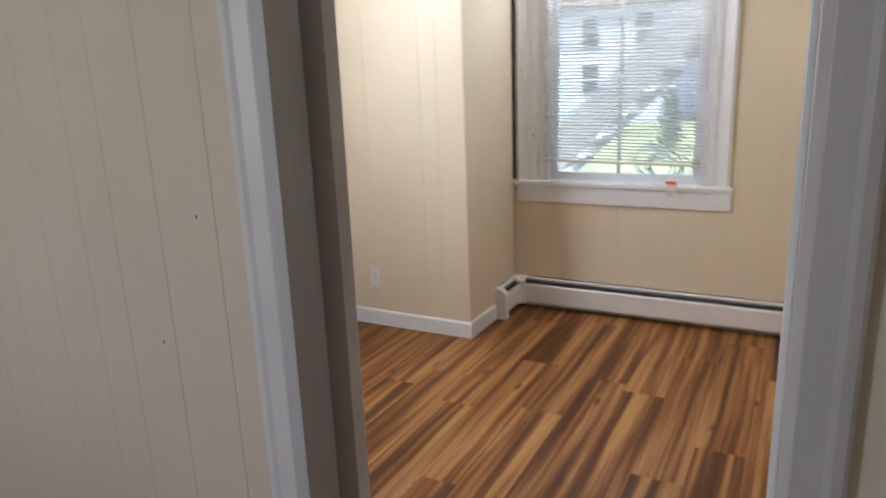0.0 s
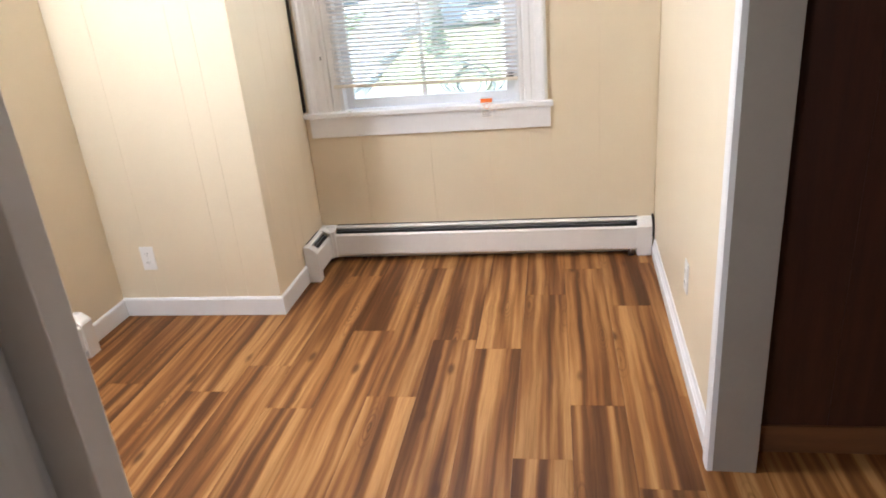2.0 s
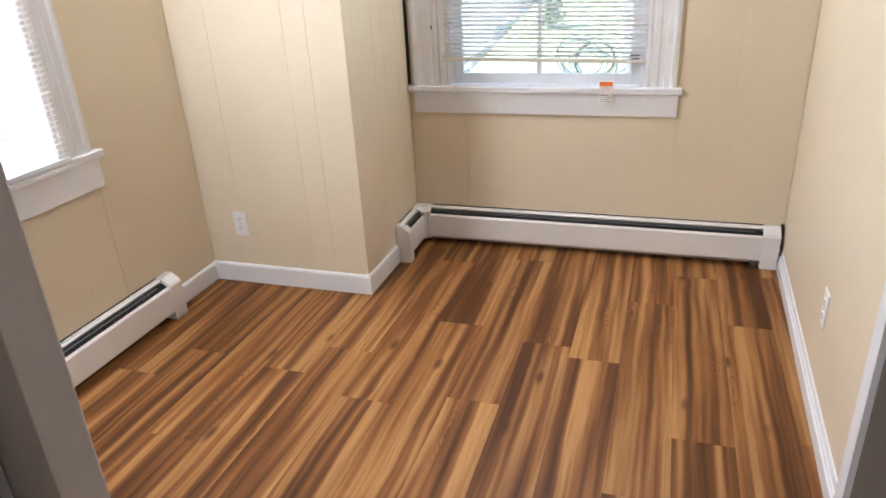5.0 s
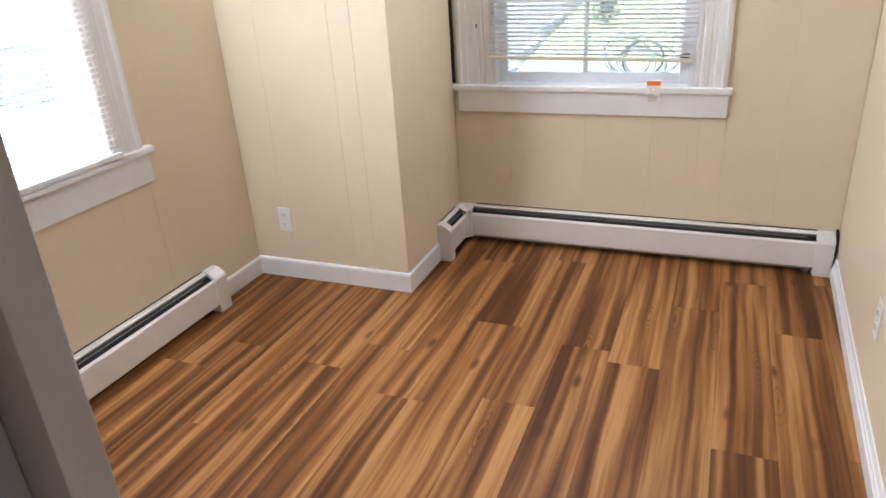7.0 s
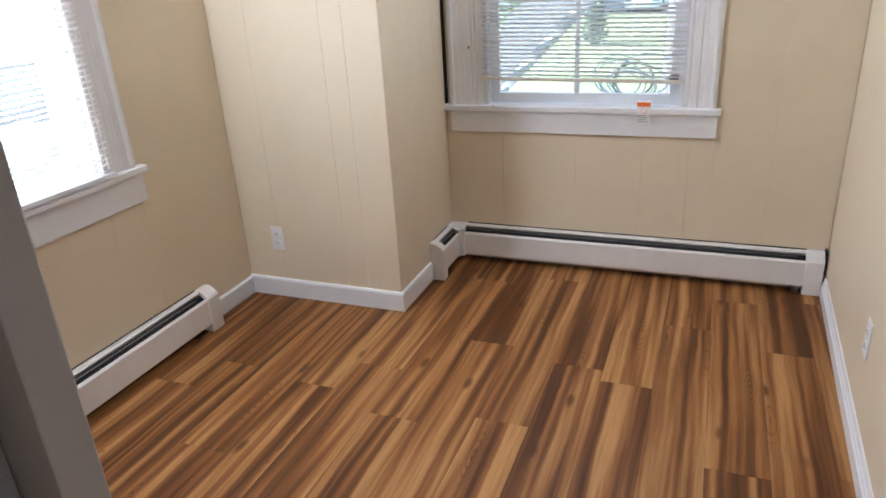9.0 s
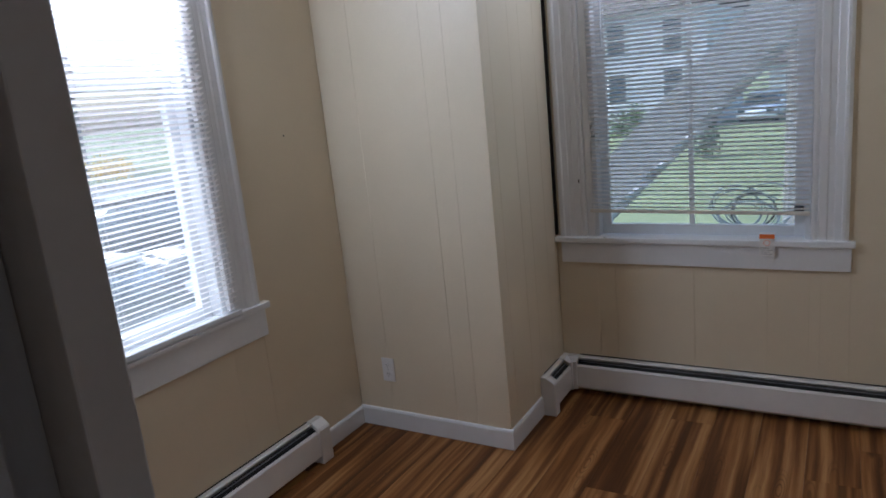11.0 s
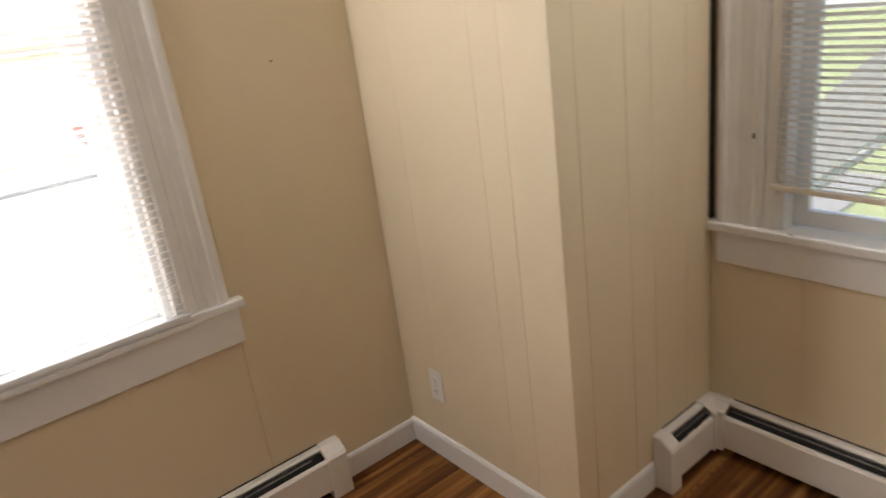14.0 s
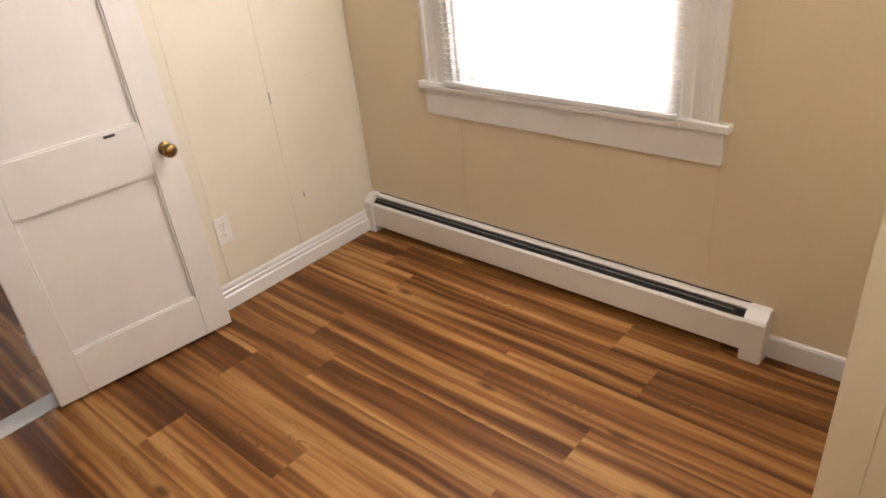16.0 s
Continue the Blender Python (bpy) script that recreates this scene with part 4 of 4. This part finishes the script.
def vehicle(name, m, paint, label, truck=False, category="car"):
    """Front towards +x, on z = 0."""
    v = thing(name, m, label, category)
    L = 5.4 if truck else 4.5
    hood, belt, top = (1.08, 1.12, 1.82) if truck else (0.86, 0.92, 1.44)
    lower = [(-L / 2, 0.35), (-L / 2 + 0.05, belt), (L / 2 - 1.55, belt), (L / 2 - 1.1, hood + 0.02), (L / 2 - 0.12, hood - 0.12), (L / 2, hood - 0.35), (L / 2, 0.32), (L / 2 - 0.1, 0.22), (-L / 2 + 0.1, 0.22)]
    b = extruded(lower, 1.76)
    b.transform(Matrix(((0, 1, 0, 0), (1, 0, 0, -0.88), (0, 0, 1, 0), (0, 0, 0, 1))))
    bmesh.ops.recalc_face_normals(b, faces=b.faces)
    bmesh.ops.bevel(b, geom=list(b.edges), offset=0.07, segments=3, affect="EDGES")
    part("body", b, paint, v, "", True)
    if truck:
        cab = [(-0.55, belt - 0.03), (-0.45, top - 0.05), (-0.35, top), (0.75, top), (0.95, top - 0.06), (1.45, belt - 0.03)]
    else:
        cab = [(-1.9, belt - 0.03), (-1.2, top - 0.05), (-0.95, top), (0.15, top), (0.4, top - 0.05), (1.15, belt - 0.03)]
    b = extruded(cab, 1.5)
    b.transform(Matrix(((0, 1, 0, 0), (1, 0, 0, -0.75), (0, 0, 1, 0), (0, 0, 0, 1))))
    for vert in b.verts:
        if vert.co.z > top - 0.2:
            vert.co.y *= 0.84
        else:
            vert.co.y *= 1.1
    bmesh.ops.recalc_face_normals(b, faces=b.faces)
    bmesh.ops.bevel(b, geom=list(b.edges), offset=0.05, segments=3, affect="EDGES")
    part("cabin", b, "carglass", v, "tinted windows", True)
    x0, x1 = (-0.42, 0.90) if truck else (-1.22, 0.42)
    part("roof_panel", box((x0, -0.66, top - 0.06), (x1, 0.66, top + 0.02), 0.03), paint, v)
    for s in (-1, 1):
        for x in ((-0.5, 0.35) if truck else (-0.45, 0.42)):
            p0, p1 = (x, s * 0.835, belt - 0.04), (x - 0.03, s * 0.63, top)
            part("pillar", tube(p0, p1, 0.04, n=6), paint, v)
        mx = 1.2 if truck else 0.85
        part("mirror", box((mx - 0.08, s * 0.88, belt), (mx + 0.08, s * 1.06, belt + 0.15), 0.03), paint, v)
        for x in (-L / 2 + 0.95, L / 2 - 0.9):
            wheel(Matrix.Translation((x, s * 0.80, 0.325)) @ Matrix.Rotation(radians(90), 4, "X"), v)
        part("tail_lamp", box((-L / 2 - 0.01, s * 0.62, belt - 0.35), (-L / 2 + 0.08, s * 0.85, belt - 0.08), 0.02), "taillight", v, "red tail lamp")
        part("headlamp", box((L / 2 - 0.14, s * 0.50, hood - 0.30), (L / 2 - 0.01, s * 0.82, hood - 0.16), 0.02), "winglass", v)
    if truck:
        part("cargo_bed", box((-L / 2 + 0.12, -0.72, belt - 0.03), (-0.62, 0.72, belt + 0.012), 0.01), "tyre", v, "black bed cover")
    return v


vehicle("car", facing(-7.5, 4.75, 4), "carwhite", "white sedan parked on the asphalt")
vehicle("pickup_truck", facing(-10.3, 7.4, 2), "carblack", "charcoal pickup truck parked behind the sedan", True, "truck")
vehicle("car", facing(-21.5, 8.3, 100), "carred", "dark red car on the street")
vehicle("car", facing(-3.7, 40.0, 264), "carwhite", "pale car parked beyond the lawn")

# exterior stair outside the north window
stair = thing("outdoor_staircase", pose(-3.6, 5.0, GROUND), "grey weathered timber outdoor staircase", "staircase")
run = 4.4
for y in (0.0, 0.95):
    o = [(0, 0.0), (run, run * 0.965), (run, run * 0.965 + 0.36), (0, 0.36)]
    b = extruded(o, 0.045)
    b.transform(Matrix(((0, 1, 0, 0), (1, 0, 0, y), (0, 0, 1, 0), (0, 0, 0, 1))))
    bmesh.ops.recalc_face_normals(b, faces=b.faces)
    part("stringer", b, "stair", stair)
for i in range(1, 23):
    z = i * 0.19
    part("tread", box((z / 0.965 - 0.16, 0.046, z + 0.10), (z / 0.965 + 0.10, 0.949, z + 0.135), 0.004), "stair", stair)


# ---- plants ----
def foliage(bm_f, centre, radius, count, size, rng_f, squash=1.0):
    for _ in range(count):
        d = Vector((rng_f.gauss(0, 1), rng_f.gauss(0, 1), rng_f.gauss(0, 1))).normalized() * radius * rng_f.uniform(0.35, 1.05)
        d.z *= squash
        c = Vector(centre) + d
        m = Matrix.Translation(c) @ Euler((rng_f.uniform(0, 6), rng_f.uniform(0, 6), rng_f.uniform(0, 6))).to_matrix().to_4x4()
        s = size * rng_f.uniform(0.6, 1.3)
        q = [bm_f.verts.new(m @ Vector(p)) for p in ((-s, 0, 0), (0, -s * 0.45, 0.1 * s), (s, 0, 0), (0, s * 0.45, 0.1 * s))]
        bm_f.faces.new(q)


def conifer(x, y, height, radius, seed, label):
    t = thing("conifer_tree", facing(x, y, 0), label, "tree")
    part("trunk", tube((0, 0, -0.1), (0, 0, height * 0.9), 0.09, 0.02), "bark", t)
    r = random.Random(seed)
    b = bmesh.new()
    n = int(height / 0.18)
    for i in range(n):
        f = i / n
        foliage(b, (r.uniform(-0.06, 0.06), r.uniform(-0.06, 0.06), 0.25 + f * (height - 0.3)), radius * (1 - f * 0.75) * r.uniform(0.8, 1.15), 90, 0.09, r, 0.5)
    part("crown", b, "leaf", t)


def bush(name, x, y, radius, mat, seed, label, count=700):
    t = thing(name, facing(x, y, 0), label, "bush")
    r = random.Random(seed)
    b = bmesh.new()
    for k in range(5):
        tube((0, 0, -0.05), (r.uniform(-1, 1) * radius * 0.5, r.uniform(-1, 1) * radius * 0.5, radius), 0.025, 0.008, 6, b)
    part("stems", b, "bark", t)
    b = bmesh.new()
    for k in range(6):
        foliage(b, (r.uniform(-0.6, 0.6) * radius, r.uniform(-0.6, 0.6) * radius, radius * r.uniform(0.6, 1.0)), radius * r.uniform(0.5, 0.75), count // 6, 0.10, r, 0.8)
    part("crown", b, mat, t)


def bare_tree(x, y, height, girth, seed, label):
    t = thing("tree", facing(x, y, 0), label, "tree")
    r = random.Random(seed)
    part("trunk", tube((0, 0, -0.1), (0.05, 0, height * 0.55), girth, girth * 0.7, 14), "bark", t)
    b = bmesh.new()
    tips = []
    for k in range(9):
        a, z = r.uniform(0, 6.28), height * r.uniform(0.35, 0.55)
        p = Vector((0.04, 0, z))
        q = p + Vector((math.cos(a), math.sin(a), 0.9)) * height * r.uniform(0.2, 0.33)
        tube(p, q, girth * 0.4, girth * 0.12, 7, b)
        for j in range(4):
            s = p.lerp(q, r.uniform(0.4, 1))
            e = s + Vector((r.uniform(-1, 1), r.uniform(-1, 1), r.uniform(0.2, 1))) * height * 0.12
            tube(s, e, girth * 0.12, girth * 0.03, 5, b)
            tips.append(e)
    part("limbs", b, "bark", t)
    b = bmesh.new()
    for e in tips:
        foliage(b, e, height * 0.09, 40, 0.09, r)
    part("crown", b, "leafgreen", t)


conifer(-4.1, 24.7, 2.2, 0.55, 21, "narrow grey-green conifer on the lawn")
bare_tree(-0.62, 9.2, 9.0, 0.17, 22, "tree with a grey trunk on the lawn")
bare_tree(-30, 3.0, 9.0, 0.25, 23, "street tree in early leaf")
bush("forsythia_bush", -33, 17.2, 1.5, "forsythia", 31, "yellow flowering forsythia bush")
bush("forsythia_bush", -31.5, 21.2, 1.3, "forsythia", 32, "yellow flowering forsythia bush")
bush("forsythia_bush", -20.3, -1.3, 1.4, "forsythia", 33, "yellow flowering bush beside the house")
bush("hedge_bush", -19.6, -8.0, 1.0, "leafgreen", 34, "green shrub at the house corner")
bush("hedge_bush", -20.2, 0.9, 1.1, "leafgreen", 35, "green shrub beside the house")
bush("hedge_bush", -8.0, 30.0, 1.2, "leafgreen", 36, "green shrub beyond the lawn")

# ---- wall boards ----
board_wall(wall_north, Matrix(((1, 0, 0, 0), (0, 1, 0, NY), (0, 0, 1, 0), (0, 0, 0, 1))), CX, 0.388, [(N_HOLE[0], N_HOLE[1], N_HOLE[2], N_HOLE[3])], "wall", (0.302, 0.380, 0.320, 0.214, 0.113, 0.245, 0.3), 0)
board_wall(chase, Matrix(((1, 0, 0, 0), (0, 1, 0, CY), (0, 0, 1, 0), (0, 0, 0, 1))), WX, CX, [], "wall", (0.20, 0.374, 0.109, 0.2), 0)
face_e = Matrix(((0, -1, 0, CX), (1, 0, 0, 0), (0, 0, 1, 0), (0, 0, 0, 1)))
board_wall(chase, face_e, CY + 0.0005, NY, [], "wall", (0.085, 0.20, 0.115, 0.17, 0.2), 0)
face_w = Matrix(((0, -1, 0, WX), (1, 0, 0, 0), (0, 0, 1, 0), (0, 0, 0, 1)))
board_wall(wall_west, face_w, SY, CY, [W_HOLE], "wall", (1.775, 0.7), 0)
face_s = Matrix(((1, 0, 0, 0), (0, -1, 0, SY), (0, 0, 1, 0), (0, 0, 0, 1)))
board_wall(wall_south, face_s, WX, -0.675, [], "south", (0.50, 0.41, 0.205, 0.6), 0)
face_h = Matrix(((1, 0, 0, 0), (0, 1, 0, SH), (0, 0, 1, 0), (0, 0, 0, 1)))
board_wall(wall_south, face_h, -1.86, -0.700, [], "hall", (0.19, 0.12, 0.16, 0.148, 0.112, 0.148, 0.165, 0.117, 0.2), 0)
face_c = Matrix(((1, 0, 0, 0), (0, 1, 0, 2.232), (0, 0, 1, 0), (0, 0, 0, 1)))
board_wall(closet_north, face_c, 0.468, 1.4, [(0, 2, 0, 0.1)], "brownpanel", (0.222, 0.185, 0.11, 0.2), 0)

# ---- floor planks ----
floor = bpy.data.objects["floor"]
MAT["plank"] = wood_floor("laminate_plank")
PW, PL = 0.195, 1.215
rng = random.Random(8)
shared = {}


def plank(x0, x1, y0, y1):
    key = (round(x1 - x0, 4), round(y1 - y0, 4))
    if key not in shared:
        w, l = (x1 - x0) / 2 - 0.0002, (y1 - y0) / 2 - 0.0002
        b = bmesh.new()
        e = 0.0004
        lo = [b.verts.new((sx * w, sy * l, -e)) for sx, sy in ((-1, -1), (1, -1), (1, 1), (-1, 1))]
        hi = [b.verts.new((sx * (w - e), sy * (l - e), 0)) for sx, sy in ((-1, -1), (1, -1), (1, 1), (-1, 1))]
        dn = [b.verts.new((v.co.x, v.co.y, -0.004)) for v in lo]
        b.faces.new(hi)
        for i in range(4):
            b.faces.new((lo[i], lo[(i + 1) % 4], hi[(i + 1) % 4], hi[i]))
            b.faces.new((dn[i], dn[(i + 1) % 4], lo[(i + 1) % 4], lo[i]))
        shared[key] = mesh_of(b, "plank", "plank")
    ob = new("plank", shared[key])
    ob.location = ((x0 + x1) / 2, (y0 + y1) / 2, 0)
    ob.parent = floor


c0 = -0.873
for i in range(-8, 12):
    x0 = c0 + i * PW
    x0, x1 = max(x0, WX), min(x0 + PW, 1.40)
    if x1 - x0 < 0.01:
        continue
    joint = {0: 2.50, 3: 2.158, -1: 3.02, 1: 1.72, 2: 2.86, 4: 2.46, 5: 3.25}.get(i, 1.2 + rng.random() * PL)
    y = joint - 5 * PL
    while y < NY:
        a, b_ = max(y, -1.8), min(y + PL, NY)
        if b_ - a > 0.01:
            plank(x0, x1, a, b_)
        y += PL
